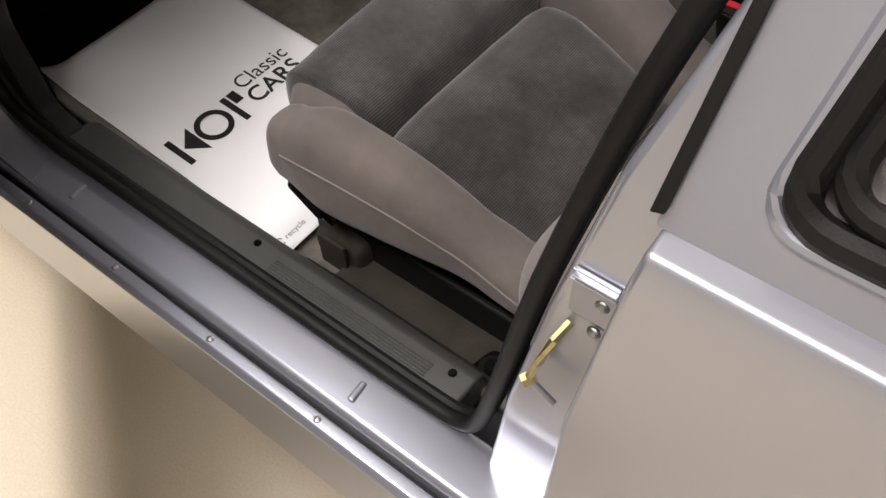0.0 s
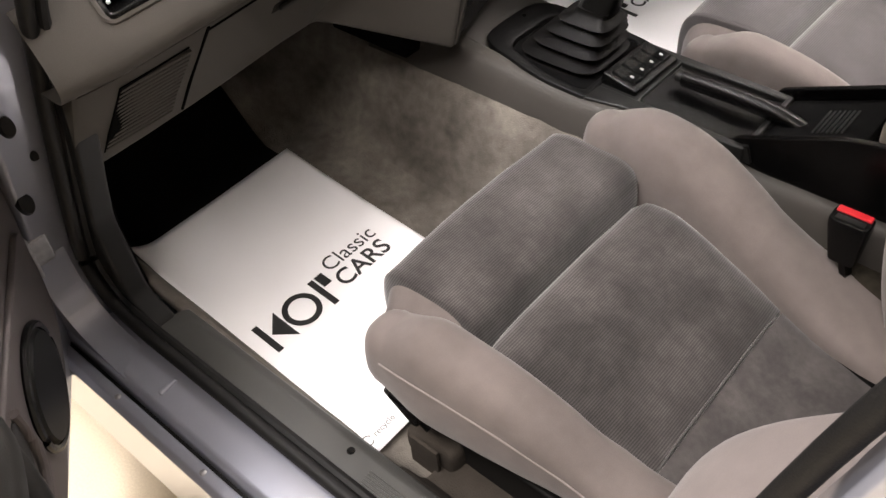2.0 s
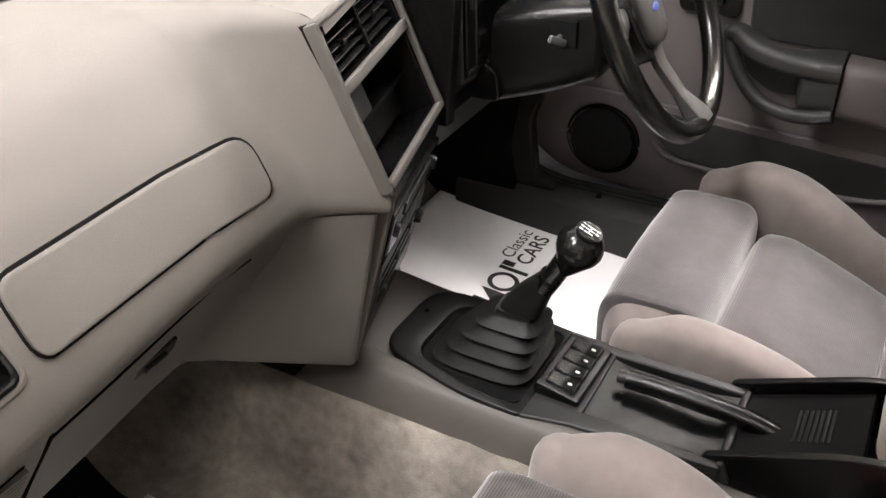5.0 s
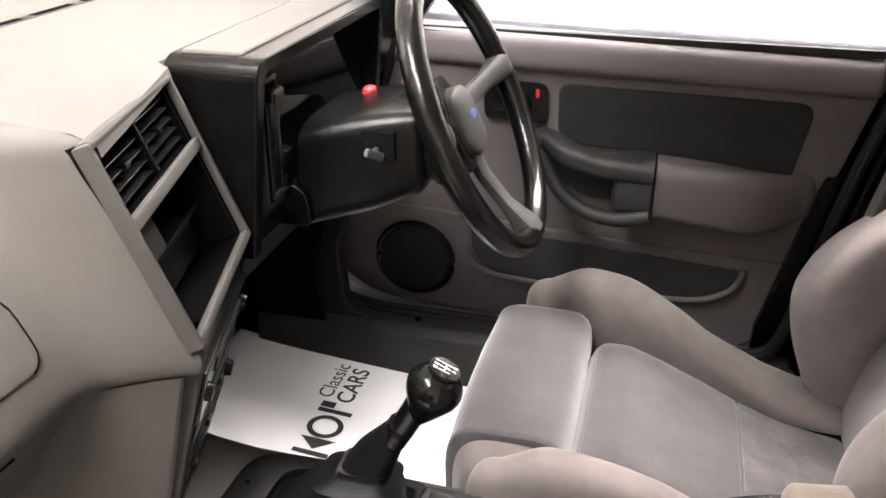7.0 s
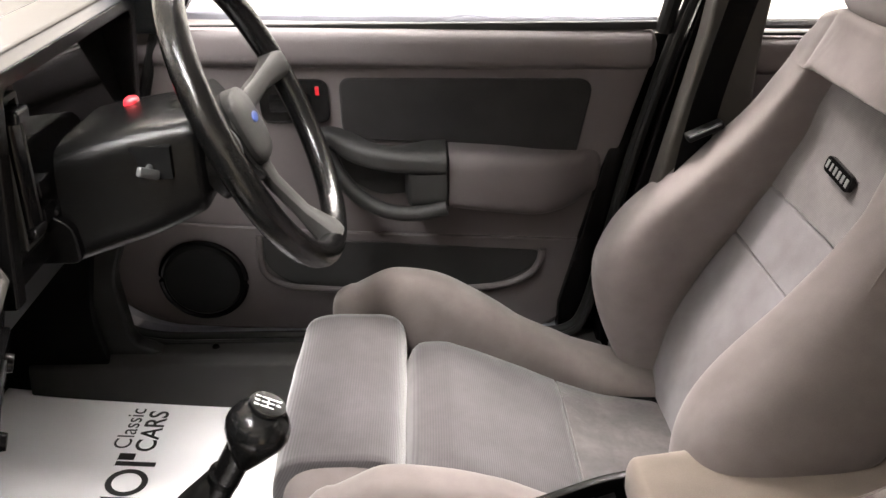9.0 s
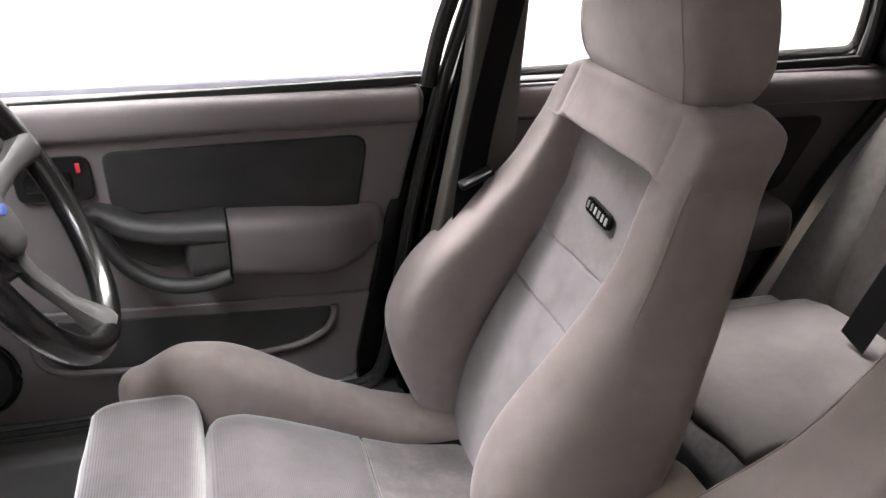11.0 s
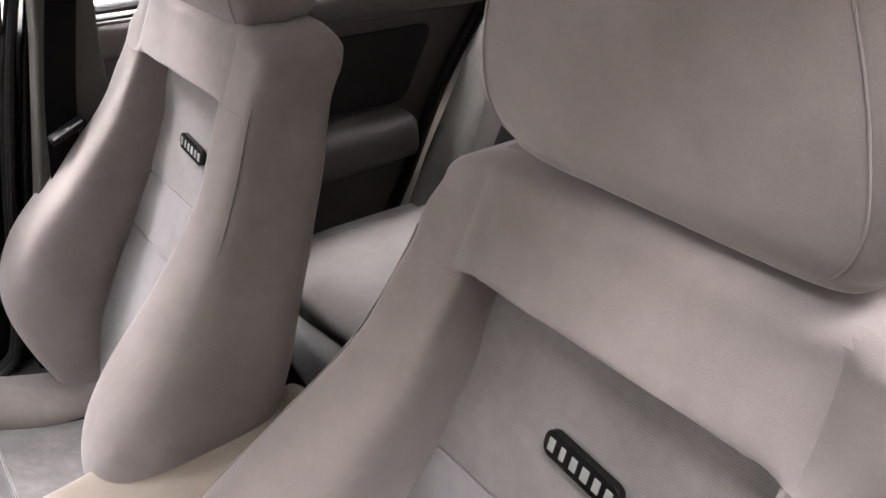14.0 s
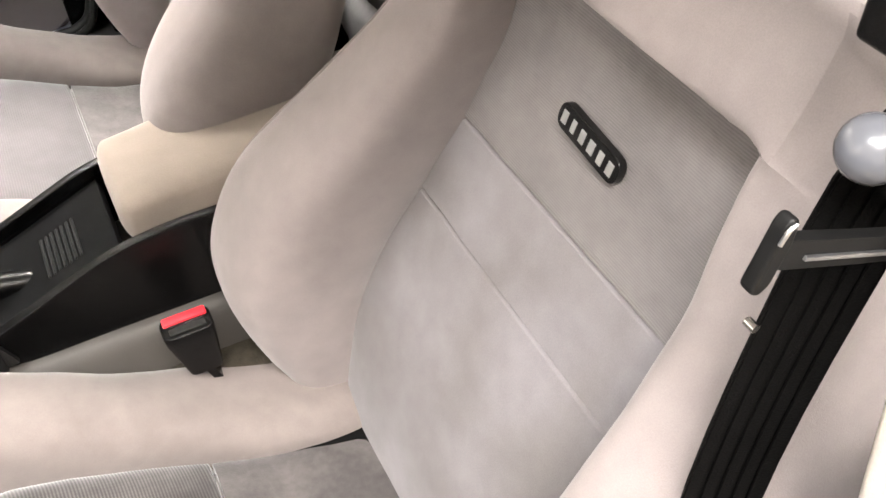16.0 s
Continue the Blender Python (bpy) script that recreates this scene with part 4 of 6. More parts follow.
    stations += [(0.897, 0.892, True, 0.0, 0.001), (0.902, 0.892, True, 0.0, 0.0035), (0.906, 0.892, True, 0.0, 0.008), (0.908, 0.892, True, 0.0, 0.016), (0.9085, 0.892, True, 0.0, 0.035)]
    rows_ = []
    for q in stations:
        near, far = back_row(-1, *q), back_row(1, *q)
        rows_.append(far + [(x, -y, z) for x, y, z in reversed(near[1:-1])])
    whole = wrinkled(skin(rows_), 0.0016, 0.05, 3.0)
    seam_y = lambda z: (at(z, 3) + at(z, 4)) / 2 * 27 / (INNER + 2)  # noqa: E731
    for v in whole.verts:
        if v.co.z > 0.832 and v.co.x < 0.72:
            pull = math.exp(-((abs(v.co.y) - seam_y(v.co.z)) / 0.006) ** 2)
            v.co.x += 0.0022 * pull + 0.0005 * math.sin(abs(v.co.y) * 420 + v.co.z * 160) * math.exp(-((abs(v.co.y) - 0.122) / 0.02) ** 2) * ease((0.90 - v.co.z) / 0.03)

    def only(test):
        piece = whole.copy()
        bmesh.ops.delete(piece, geom=[f for f in piece.faces if not test(f.calc_center_median())], context="FACES")
        return piece

    top_piece = lambda p: p.z > 0.8304 and abs(p.y) < seam_y(p.z) and p.x < 0.74  # noqa: E731
    for w in (-1, 1):
        put("back_bolster", only(lambda p: p.y * w > 0 and not top_piece(p)), VELOUR, "smooth beige-grey back bolster")
        put("bolster_seam", side(seam("z", wing, 133, 4.0, 0.0010, span=(0.30, 0.80)), w), PIPING)
    put("shoulder_panel", only(top_piece), VELOUR, "smooth shoulder panel")
    whole.free()
    head = [(0.924, 0.694, 0.780, -0.134, 0.134), (0.943, 0.683, 0.788, -0.151, 0.151), (0.972, 0.677, 0.797, -0.158, 0.158), (1.02, 0.674, 0.803, -0.148, 0.148), (1.07, 0.680, 0.800, -0.122, 0.122), (1.10, 0.692, 0.79, -0.095, 0.095)]
    hr = put("headrest", wrinkled(pad("z", head, 6.5, 72, 6, (0.014, 0.02)), 0.002, 0.06), VELOUR, "padded headrest")
    for w in (-1, 1):
        put("head_seam", side(seam("z", head, 141, 6.5, 0.0008, span=(0.06, 0.94)), w), PIPING, "", hr)
    for u in (-0.07, 0.07):
        put("post", tube([(0.73, u, 0.88), (0.737, u, 0.96)], 0.006, 10, False, 1), CHROME, "", hr)
    tilt = pose(0.6645, 0.010, 0.7305, 0, 14, 0) @ pose(0, 0, 0, 5, 0, 0)
    plate = put("badge", joined(prism(rounded([(-0.037, -0.0105), (0.037, -0.0105), (0.037, 0.0105), (-0.037, 0.0105)], 0.0095), "x", -0.0032, 0.004, 0.001)), GLOSS_BLACK, "black oblong maker's badge")
    plate.data.transform(Matrix.Translation((-0.25, 0, -0.20)) @ tilt @ Matrix.Translation((0.25, 0, 0.20)))
    for i, wd in enumerate((0.0060, 0.0048, 0.0060, 0.0068, 0.0060, 0.0064)):
        y = 0.0285 - i * 0.0114
        bar = put("mark", rbox(-0.0042, -0.003, y - wd / 2, y + wd / 2, -0.0052, 0.0052, 0.0004, 1), SILVER, "", plate)
        bar.data.transform(Matrix.Translation((-0.25, 0, -0.20)) @ tilt @ Matrix.Translation((0.25, 0, 0.20)))
    return seat


passenger_seat = front_seat(-0.347, "beige-grey velour bucket seat with dark ribbed cushion")
driver_seat = copy_thing(passenger_seat, pose(0.25, 0.370, 0.21))
tagged(driver_seat, "beige-grey velour bucket seat behind the steering wheel")
for ob in driver_seat.children:
    if ob.name.startswith("headrest"):
        ob.location.z -= 0.022
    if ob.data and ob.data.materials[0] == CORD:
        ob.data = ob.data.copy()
        ob.data.materials[0] = CORD_FAINT

# ---- rear bench ----
bench = thing("rear_seat", (1.0, 0, 0.20), "grey velour rear bench seat with outer bolsters", "car seat")
part("bench_base", rbox(0.82, 1.25, -0.60, 0.60, 0.19, 0.33, 0.02), GREY_DARK, bench)
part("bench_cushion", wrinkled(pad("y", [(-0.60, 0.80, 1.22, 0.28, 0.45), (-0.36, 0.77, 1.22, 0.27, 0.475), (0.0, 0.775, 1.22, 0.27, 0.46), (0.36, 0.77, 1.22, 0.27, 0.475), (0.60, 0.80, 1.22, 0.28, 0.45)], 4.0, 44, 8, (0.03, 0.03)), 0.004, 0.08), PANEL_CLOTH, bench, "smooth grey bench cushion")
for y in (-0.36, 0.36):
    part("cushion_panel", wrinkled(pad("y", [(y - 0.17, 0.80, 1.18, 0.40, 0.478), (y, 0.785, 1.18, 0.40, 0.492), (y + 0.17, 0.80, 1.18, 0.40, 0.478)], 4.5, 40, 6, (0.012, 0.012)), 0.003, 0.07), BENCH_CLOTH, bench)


def laid_back(x, y, z):
    return (x + 0.02 + (z - 0.45) * 0.46, y, z)


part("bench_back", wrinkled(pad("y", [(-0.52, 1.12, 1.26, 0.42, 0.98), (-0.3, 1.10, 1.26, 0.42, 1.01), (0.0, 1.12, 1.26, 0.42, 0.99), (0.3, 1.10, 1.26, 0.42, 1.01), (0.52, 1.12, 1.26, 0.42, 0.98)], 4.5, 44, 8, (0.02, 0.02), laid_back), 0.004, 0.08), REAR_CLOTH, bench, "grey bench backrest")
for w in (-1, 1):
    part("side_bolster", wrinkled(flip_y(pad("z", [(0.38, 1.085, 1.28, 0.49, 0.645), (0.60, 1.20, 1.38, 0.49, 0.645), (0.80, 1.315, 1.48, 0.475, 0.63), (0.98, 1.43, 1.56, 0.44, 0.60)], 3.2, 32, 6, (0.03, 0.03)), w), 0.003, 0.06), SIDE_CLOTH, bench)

# ---- dashboard ----
dash = thing("dashboard", (-0.45, 0, 0.55), "warm grey moulded dashboard angled towards the driver", "dashboard")
LIP = [(-0.72, -0.236), (-0.65, -0.230), (-0.5, -0.240), (-0.3, -0.262), (-0.217, -0.262), (-0.185, -0.2595), (-0.171, -0.257), (-0.157, -0.251), (-0.142, -0.233), (-0.126, -0.207), (-0.112, -0.180)]
PROFILE = [(0.712, -0.045), (0.7121, -0.010), (0.720, 0.000), (0.736, 0.001), (0.772, -0.017), (0.833, -0.062), (0.872, -0.098), (0.900, -0.125), (0.920, -0.155), (0.930, -0.20)]


def lip_x(y):
    return float(np.interp(y, [q[0] for q in LIP], [q[1] for q in LIP]))


STEEP = [-0.045, -0.010, 0.000, 0.000, -0.012, -0.038, -0.053, -0.064, -0.071, -0.095]


def offsets(y):
    u = max(0.0, min(1.0, (y + 0.215) / 0.10))
    w = u * u * (3 - 2 * u)
    return [q[1] * (1 - w) + k * w for q, k in zip(PROFILE, STEEP)]


def face_x(y, z):
    return lip_x(y) + float(np.interp(z, [q[0] for q in PROFILE], offsets(y)))


def dash_section(y):
    pts = [(lip_x(y) + o, y, q[0]) for q, o in zip(PROFILE, offsets(y))]
    back = pts[-1][0]
    pts += [(back - 0.04, y, 0.9335), (back - 0.09, y, 0.9355), (min(back - 0.16, -0.63), y, 0.936), (-0.75, y, 0.931), (-0.86, y, 0.920)]
    return [tuple(p) for p in spline(pts, 3)]


ystations = sorted({*np.linspace(-0.72, -0.205, 22).round(4), -0.634, -0.536, -0.19, -0.17, -0.158, -0.148, -0.139, -0.130, -0.122, -0.116, -0.112})
bm = skin([dash_section(y) for y in ystations], closed=False)
gone = [f for f in bm.faces if -0.634 < f.calc_center_median().y < -0.536 and 0.772 < f.calc_center_median().z < 0.833]
bmesh.ops.delete(bm, geom=gone, context="FACES")
upper = part("upper_panel", bm, DASH, dash, "warm grey grained dash panel", 60)
top = [[(-0.86, y, 0.920), (-0.75, y, 0.931), (-0.63, y, 0.936), (xe - 0.11, y, 0.9355), (xe - 0.066, y, 0.9335), (xe - 0.026, y, 0.930), (xe - 0.003, y, 0.922), (xe, y, 0.912)] for y, xe in ((-0.112, -0.245), (0.0, -0.280), (0.132, -0.322), (0.150, -0.345), (0.4, -0.345), (0.60, -0.345), (0.612, -0.28), (0.72, -0.28))]
part("top_panel", skin(top, closed=False), DASH, dash, "pale grey dash top")
screen_vent = part("screen_vent", rbox(-0.604, -0.584, -0.58, 0.58, 0.928, 0.9368, 0.002), GREY_DARK, dash, "dark demister strip along the windscreen")
for i in range(11):
    part("slot", rbox(-0.600, -0.588, -0.56 + i * 0.104, -0.48 + i * 0.104, 0.9360, 0.9374, 0.0004, 1), VOID, screen_vent)


def on_face(outline, lo, hi, bevel=0.002):
    b = prism(outline, "x", lo, hi, bevel, 2)
    for n_, lo_, hi_ in ((1, -0.66, -0.10), (2, 0.72, 0.90)):
        for cut in np.arange(lo_, hi_, 0.018):
            no = [0, 0, 0]
            no[n_] = 1
            co = [0, 0, 0]
            co[n_] = cut
            bmesh.ops.bisect_plane(b, geom=b.verts[:] + b.edges[:] + b.faces[:], plane_co=co, plane_no=no)
    for v in b.verts:
        v.co.x += face_x(v.co.y, v.co.z)
    return b


lid_edge = [(-0.512, 0.770), (-0.36, 0.7655), (-0.196, 0.760), (-0.188, 0.818), (-0.36, 0.824), (-0.505, 0.829)]
grow = [(y + (-0.003 if y < -0.4 else 0.003 if y > -0.25 else 0), z + (-0.003 if z < 0.79 else 0.003)) for y, z in lid_edge]
part("lid_gap", on_face(rounded(grow, [0.022, 0.01, 0.024, 0.024, 0.01, 0.022]), -0.01, 0.0012, 0.0), VOID, dash)
part("glovebox_lid", on_face(rounded(lid_edge, [0.018, 0.01, 0.02, 0.02, 0.01, 0.018]), -0.01, 0.0048, 0.0025), DASH, dash, "flush grey locker lid")

# side air vent: recess, frame, slats, thumb wheel
vent = part("side_vent", joined(*[skin([[(face_x(a, b), a, b), (face_x(c, d), c, d)], [(face_x(a, b) - 0.05, a * 0.97 + c * 0.03, b), (face_x(c, d) - 0.05, c, d)]], closed=False) for a, b, c, d in ((-0.634, 0.772, -0.536, 0.772), (-0.536, 0.772, -0.536, 0.833), (-0.536, 0.833, -0.634, 0.833), (-0.634, 0.833, -0.634, 0.772))]), BLACK, dash, "black air vent with louvres")
part("vent_back", rbox(-0.352, -0.335, -0.64, -0.53, 0.76, 0.845, 0), VOID, vent)
rim = rounded([(-0.636, 0.770), (-0.534, 0.770), (-0.534, 0.835), (-0.636, 0.835)], 0.009)
part("vent_rim", tube([(face_x(y, z) + 0.0005, y, z) for y, z in rim], 0.0035, 8, True, 1), BLACK, vent)
rim2 = rounded([(-0.641, 0.765), (-0.529, 0.765), (-0.529, 0.840), (-0.641, 0.840)], 0.012)
part("vent_surround", tube([(face_x(y, z) - 0.001, y, z) for y, z in rim2], 0.0042, 8, True, 1), DASH, vent, "grey raised surround")
for i in range(6):
    z = 0.781 + i * 0.0088
    part("louvre", rbox(-0.012, 0.012, -0.620, -0.546, -0.0011, 0.0011, 0.0006, 1, pose(face_x(-0.58, z) - 0.014, 0, z, 0, -20, 0)), GREY_DARK, vent)
part("louvre_bar", rbox(-0.003, 0.003, -0.586, -0.580, -0.026, 0.026, 0.001, 1, pose(face_x(-0.58, 0.803) - 0.016, 0, 0.803, 0, -38, 0)), BLACK, vent)
part("louvre_tab", rbox(-0.006, 0.004, -0.590, -0.576, -0.004, 0.004, 0.002, 2, pose(face_x(-0.58, 0.806) - 0.008, 0, 0.806, 0, -38, 0)), GREY_DARK, vent)
bm = bmesh.new()
bmesh.ops.create_cone(bm, cap_ends=True, segments=32, radius1=0.021, radius2=0.021, depth=0.008, matrix=pose(face_x(-0.628, 0.80) - 0.012, -0.627, 0.800, 90))
part("thumb_wheel", bm, BLACK, vent)
for z in (0.782, 0.823):
    part("mark", rbox(-0.001, 0.002, -0.6295, -0.6255, z - 0.0018, z + 0.0018, 0.0005, 1, pose(face_x(-0.63, z), 0, 0)), WHITE_INK, vent)

# demister slots
edge_ = rounded([(-0.640, 0.844), (-0.530, 0.844), (-0.530, 0.872), (-0.640, 0.872)], 0.009)
slots = part("demister_vent", on_face(edge_, -0.006, 0.0010, 0.0), VOID, dash, "four-slot demister outlet")
part("rim", tube([(face_x(y, z) + 0.0012, y, z) for y, z in edge_], 0.0036, 8, True, 1), DASH, slots)
for i in range(3):
    y = -0.6125 + i * 0.0275
    part("divider", on_face([(y - 0.0022, 0.846), (y + 0.0022, 0.846), (y + 0.0022, 0.870), (y - 0.0022, 0.870)], -0.004, 0.0024, 0.0), DASH, slots)

# lower panel, latch, footwell speaker grille
low = []
for y in (-0.70, -0.66, -0.60, -0.55, -0.52, -0.45, -0.35, -0.25, -0.20, -0.16):
    x = lip_x(min(y, -0.2)) - 0.012
    low.append([(x - 0.01, y, 0.716), (x, y, 0.708), (x - 0.022, y, 0.672), (x - 0.06, y, 0.615), (x - 0.088, y, 0.566), (x - 0.098, y, 0.556), (x - 0.13, y, 0.560), (x - 0.25, y, 0.60)])
lower = part("lower_panel", skin(low, closed=False), DASH, dash, "grey knee panel under the dash")


def knee(y, z, out=0.0):
    x = lip_x(min(y, -0.2)) - 0.012
    return x + float(np.interp(z, [0.566, 0.615, 0.672, 0.708], [-0.088, -0.06, -0.022, 0.0])) + out


part("panel_gap", joined(tube([(knee(-0.525, 0.705, 0.0005), -0.525, 0.705), (knee(-0.528, 0.69, 0.0005), -0.528, 0.69), (knee(-0.536, 0.63, 0.0005), -0.536, 0.63), (knee(-0.545, 0.568, 0.0005), -0.545, 0.568)], 0.0022, 6, False, 3), tube([(knee(y, 0.700, 0.001), y, 0.700) for y in (-0.525, -0.45, -0.3, -0.24)], 0.0015, 6, False, 3)), VOID, dash)
grille = part("footwell_grille", prism([(-0.650, 0.690), (-0.552, 0.690), (-0.568, 0.580), (-0.666, 0.580)], "x", -0.004, 0.0015, 0.0), VOID, dash, "slatted footwell speaker grille")
for v in grille.data.vertices:
    y, z = v.co.y, v.co.z + 0.55
    v.co.x += knee(y, z)
for i in range(15):
    z = 0.584 + i * 0.0072
    d = (z - 0.580) / 0.11 * 0.016
    part("slat", rbox(-0.002, 0.003, -0.665 + d, -0.567 + d, -0.0026, 0.0026, 0.0006, 1, pose(knee(-0.6, z, 0.001), 0, z, 0, 30, 0)), DASH, grille)
part("latch_recess", rbox(-0.006, 0.002, -0.405, -0.345, -0.012, 0.012, 0.004, 2, pose(knee(-0.375, 0.655, 0.001), 0, 0.655, 0, 32, 0)), BLACK, dash)
part("latch", rbox(-0.003, 0.005, -0.39, -0.36, -0.005, 0.005, 0.002, 2, pose(knee(-0.375, 0.652, 0.002), 0, 0.652, 0, 32, 0)), GREY_DARK, dash, "black locker latch")
part("dash_end", prism(rounded([(-0.245, 0.715), (-0.335, 0.558), (-0.60, 0.56), (-0.84, 0.90), (-0.42, 0.925), (-0.33, 0.87), (-0.24, 0.74)], 0.02), "y", -0.705, -0.668, 0.006), DASH, dash)
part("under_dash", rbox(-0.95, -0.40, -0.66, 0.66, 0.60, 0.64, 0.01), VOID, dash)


def plane(origin, right, top):
    e1 = (Vector(right) - Vector(origin))
    w = e1.length
    e1.normalize()
    e2 = Vector(top) - Vector(origin)
    e2 -= e1 * e2.dot(e1)
    h = e2.length
    e2.normalize()
    n = e1.cross(e2)
    if n.x < 0:
        n = -n
    return Matrix(((e1.x, e2.x, n.x, origin[0]), (e1.y, e2.y, n.y, origin[1]), (e1.z, e2.z, n.z, origin[2]), (0, 0, 0, 1))), w, h


# centre stack: frame with two vents above an open shelf
M, W, H = plane((-0.175, -0.112, 0.743), (-0.252, 0.142, 0.731), (-0.250, -0.115, 0.928))
inside = lambda bm_: (bm_.transform(M), bm_)[1]  # noqa: E731
stack = part("stack_frame", inside(rbox(0.0, W, H - 0.008, H + 0.002, -0.012, 0.002, 0.004)), STACK, dash, "grey frame of the centre stack")
for q in ((-0.005, 0.0025, 0, H, -0.014, 0.0025), (W - 0.009, W, 0, H, -0.008, 0.002), (0.004, W - 0.008, 0, 0.010, -0.008, 0.002), (0.004, W - 0.008, H * 0.58, H * 0.58 + 0.013, -0.008, 0.001)):
    part("frame_bar", inside(rbox(*q, 0.003)), STACK, stack)
part("liner", inside(prism([(0.004, -0.010), (0.040, -0.09), (0.048, -0.09), (0.013, -0.010)], "y", 0.01, H, 0)), BLACK, stack)
for q in ((W - 0.014, W - 0.004, 0.01, H, -0.09, -0.0085), (0.042, W - 0.01, 0.001, 0.009, -0.09, -0.0085), (0.034, W - 0.01, H * 0.58 + 0.001, H * 0.58 + 0.012, -0.07, -0.0085), (0.042, W - 0.01, H * 0.30, H * 0.30 + 0.006, -0.085, -0.030)):
    part("liner", inside(rbox(*q, 0.001)), BLACK, stack)
part("shelf_lining", inside(rbox(0.045, W, 0.0, H, -0.098, -0.088, 0)), VOID, stack)
part("cassette_tray", inside(rbox(0.10, W - 0.03, 0.02, H * 0.28, -0.085, -0.045, 0.003)), BLACK, stack)
part("shelf_box", inside(rbox(0.05, 0.11, H * 0.33, H * 0.57, -0.085, -0.028, 0.004)), GREY_DARK, stack)
for a, b in ((0.016, W * 0.49), (W * 0.51, W - 0.02)):
    cv = part("centre_vent", inside(rbox(a, b, H * 0.60 + 0.014, H - 0.008, -0.05, -0.045, 0)), VOID, stack, "black louvred centre vent")
    for i in range(5):
        t_ = H * 0.60 + 0.020 + i * 0.0112
        part("louvre", inside(rbox(a, b, -0.001, 0.001, -0.010, 0.010, 0.0006, 1, pose(0, t_, -0.022, 25, 0, 0))), BLACK, cv)
    part("louvre_tab", inside(rbox((a + b) / 2 - 0.006, (a + b) / 2 + 0.006, H * 0.78, H * 0.78 + 0.007, -0.022, -0.008, 0.002)), BLACK, cv)
part("vent_divider", inside(rbox(W * 0.49, W * 0.51, H * 0.60 + 0.012, H - 0.008, -0.04, -0.008, 0.002)), BLACK, stack)

# radio and heater panel under it
M2, W2, H2 = plane((-0.249, -0.112, 0.473), (-0.322, 0.142, 0.470), (-0.176, -0.124, 0.728))
inside2 = lambda bm_: (bm_.transform(M2), bm_)[1]  # noqa: E731
radio = part("heater_panel", inside2(rbox(0.006, W2, 0, H2, -0.03, -0.004, 0.004)), BLACK, dash, "black radio and heater panel")
part("edge_strip", inside2(rbox(-0.004, 0.007, 0, H2, -0.03, 0.001, 0.003)), DASH, radio)
part("radio", inside2(rbox(0.022, W2 - 0.022, H2 * 0.60, H2 * 0.84, -0.01, 0.004, 0.003)), GLOSS_BLACK, radio)
part("tape_slot", inside2(rbox(0.07, W2 - 0.07, H2 * 0.73, H2 * 0.80, 0.0035, 0.006, 0.001)), GREY_DARK, radio)
for i in range(6):
    part("button", inside2(rbox(0.07 + i * 0.021, 0.087 + i * 0.021, H2 * 0.63, H2 * 0.69, 0.0035, 0.0055, 0.001, 1)), GREY_DARK, radio)
part("heater_plate", inside2(rbox(0.022, W2 - 0.022, H2 * 0.22, H2 * 0.54, -0.006, 0.001, 0.003)), GREY_DARK, radio)
for i in range(3):
    part("slider_slot", inside2(rbox(0.035, W2 - 0.06, H2 * (0.28 + i * 0.08), H2 * (0.295 + i * 0.08), 0.0008, 0.0018, 0)), VOID, radio)
    part("slider", inside2(rbox(0.06 + i * 0.05, 0.072 + i * 0.05, H2 * (0.27 + i * 0.08), H2 * (0.31 + i * 0.08), 0.001, 0.006, 0.002)), GREY_DARK, radio)
for a, b in ((0.04, 0.72), (W2 - 0.04, 0.72), (W2 - 0.045, 0.38)):
    bm = bmesh.new()
    bmesh.ops.create_cone(bm, cap_ends=True, segments=24, radius1=0.011, radius2=0.009, depth=0.010, matrix=pose(a, H2 * b, 0.005))
    part("knob", inside2(bm), BLACK, radio)
crease = spline([(-0.2665, -0.158, 0.7105), (-0.2900, -0.166, 0.680), (-0.3130, -0.178, 0.645), (-0.3340, -0.218, 0.60), (-0.3560, -0.281, 0.563)], 4)
cheek_rows = []
for i, p in enumerate(crease):
    u = i / (len(crease) - 1)
    q = np.array((-0.1955 - 0.0495 * u, -0.115 - 0.008 * u, 0.7105 - 0.2335 * u))
    y0, z0 = p[1] - 0.040, p[2] + 0.004
    start = np.array((lip_x(min(y0, -0.2)) - 0.016 + float(np.interp(z0, [0.566, 0.615, 0.672, 0.708], [-0.088, -0.06, -0.022, 0.0])), y0, z0))
    row = [tuple(start + (p - start) * k) for k in (0.0, 0.5)]
    row += [tuple(p + (q - p) * k + (start - p) * 0.12 * max(0.0, 1 - k / 0.12) ** 2) for k in np.linspace(0, 0.95, 10)]
    row += [tuple(q + np.array((-0.0025, -0.0012, 0))), tuple(q + np.array((-0.001, 0.0015, 0))), tuple(q + np.array((-0.004, 0.005, 0))), tuple(q + np.array((-0.07, 0.006, 0)))]
    cheek_rows.append(row)
cheek_rows.insert(0, [(x - 0.004, y, z + 0.0008) for x, y, z in cheek_rows[0]])
cheek_rows.append([(x - 0.005, y, z - 0.004) for x, y, z in cheek_rows[-1]])
cheek_rows.append([(x - 0.10, y, z + 0.01) for x, y, z in cheek_rows[-1]])
part("stack_cheek", skin(cheek_rows, closed=False), DASH, dash, "grey side panel of the stack", 50)
part("fixing_clip", rbox(-0.352, -0.338, -0.162, -0.150, 0.488, 0.500, 0.003), WHITE_INK, dash, "small white fixing clip under the stack")
part("stack_core", rbox(-0.52, -0.345, -0.13, 0.15, 0.42, 0.74, 0.004), VOID, dash)
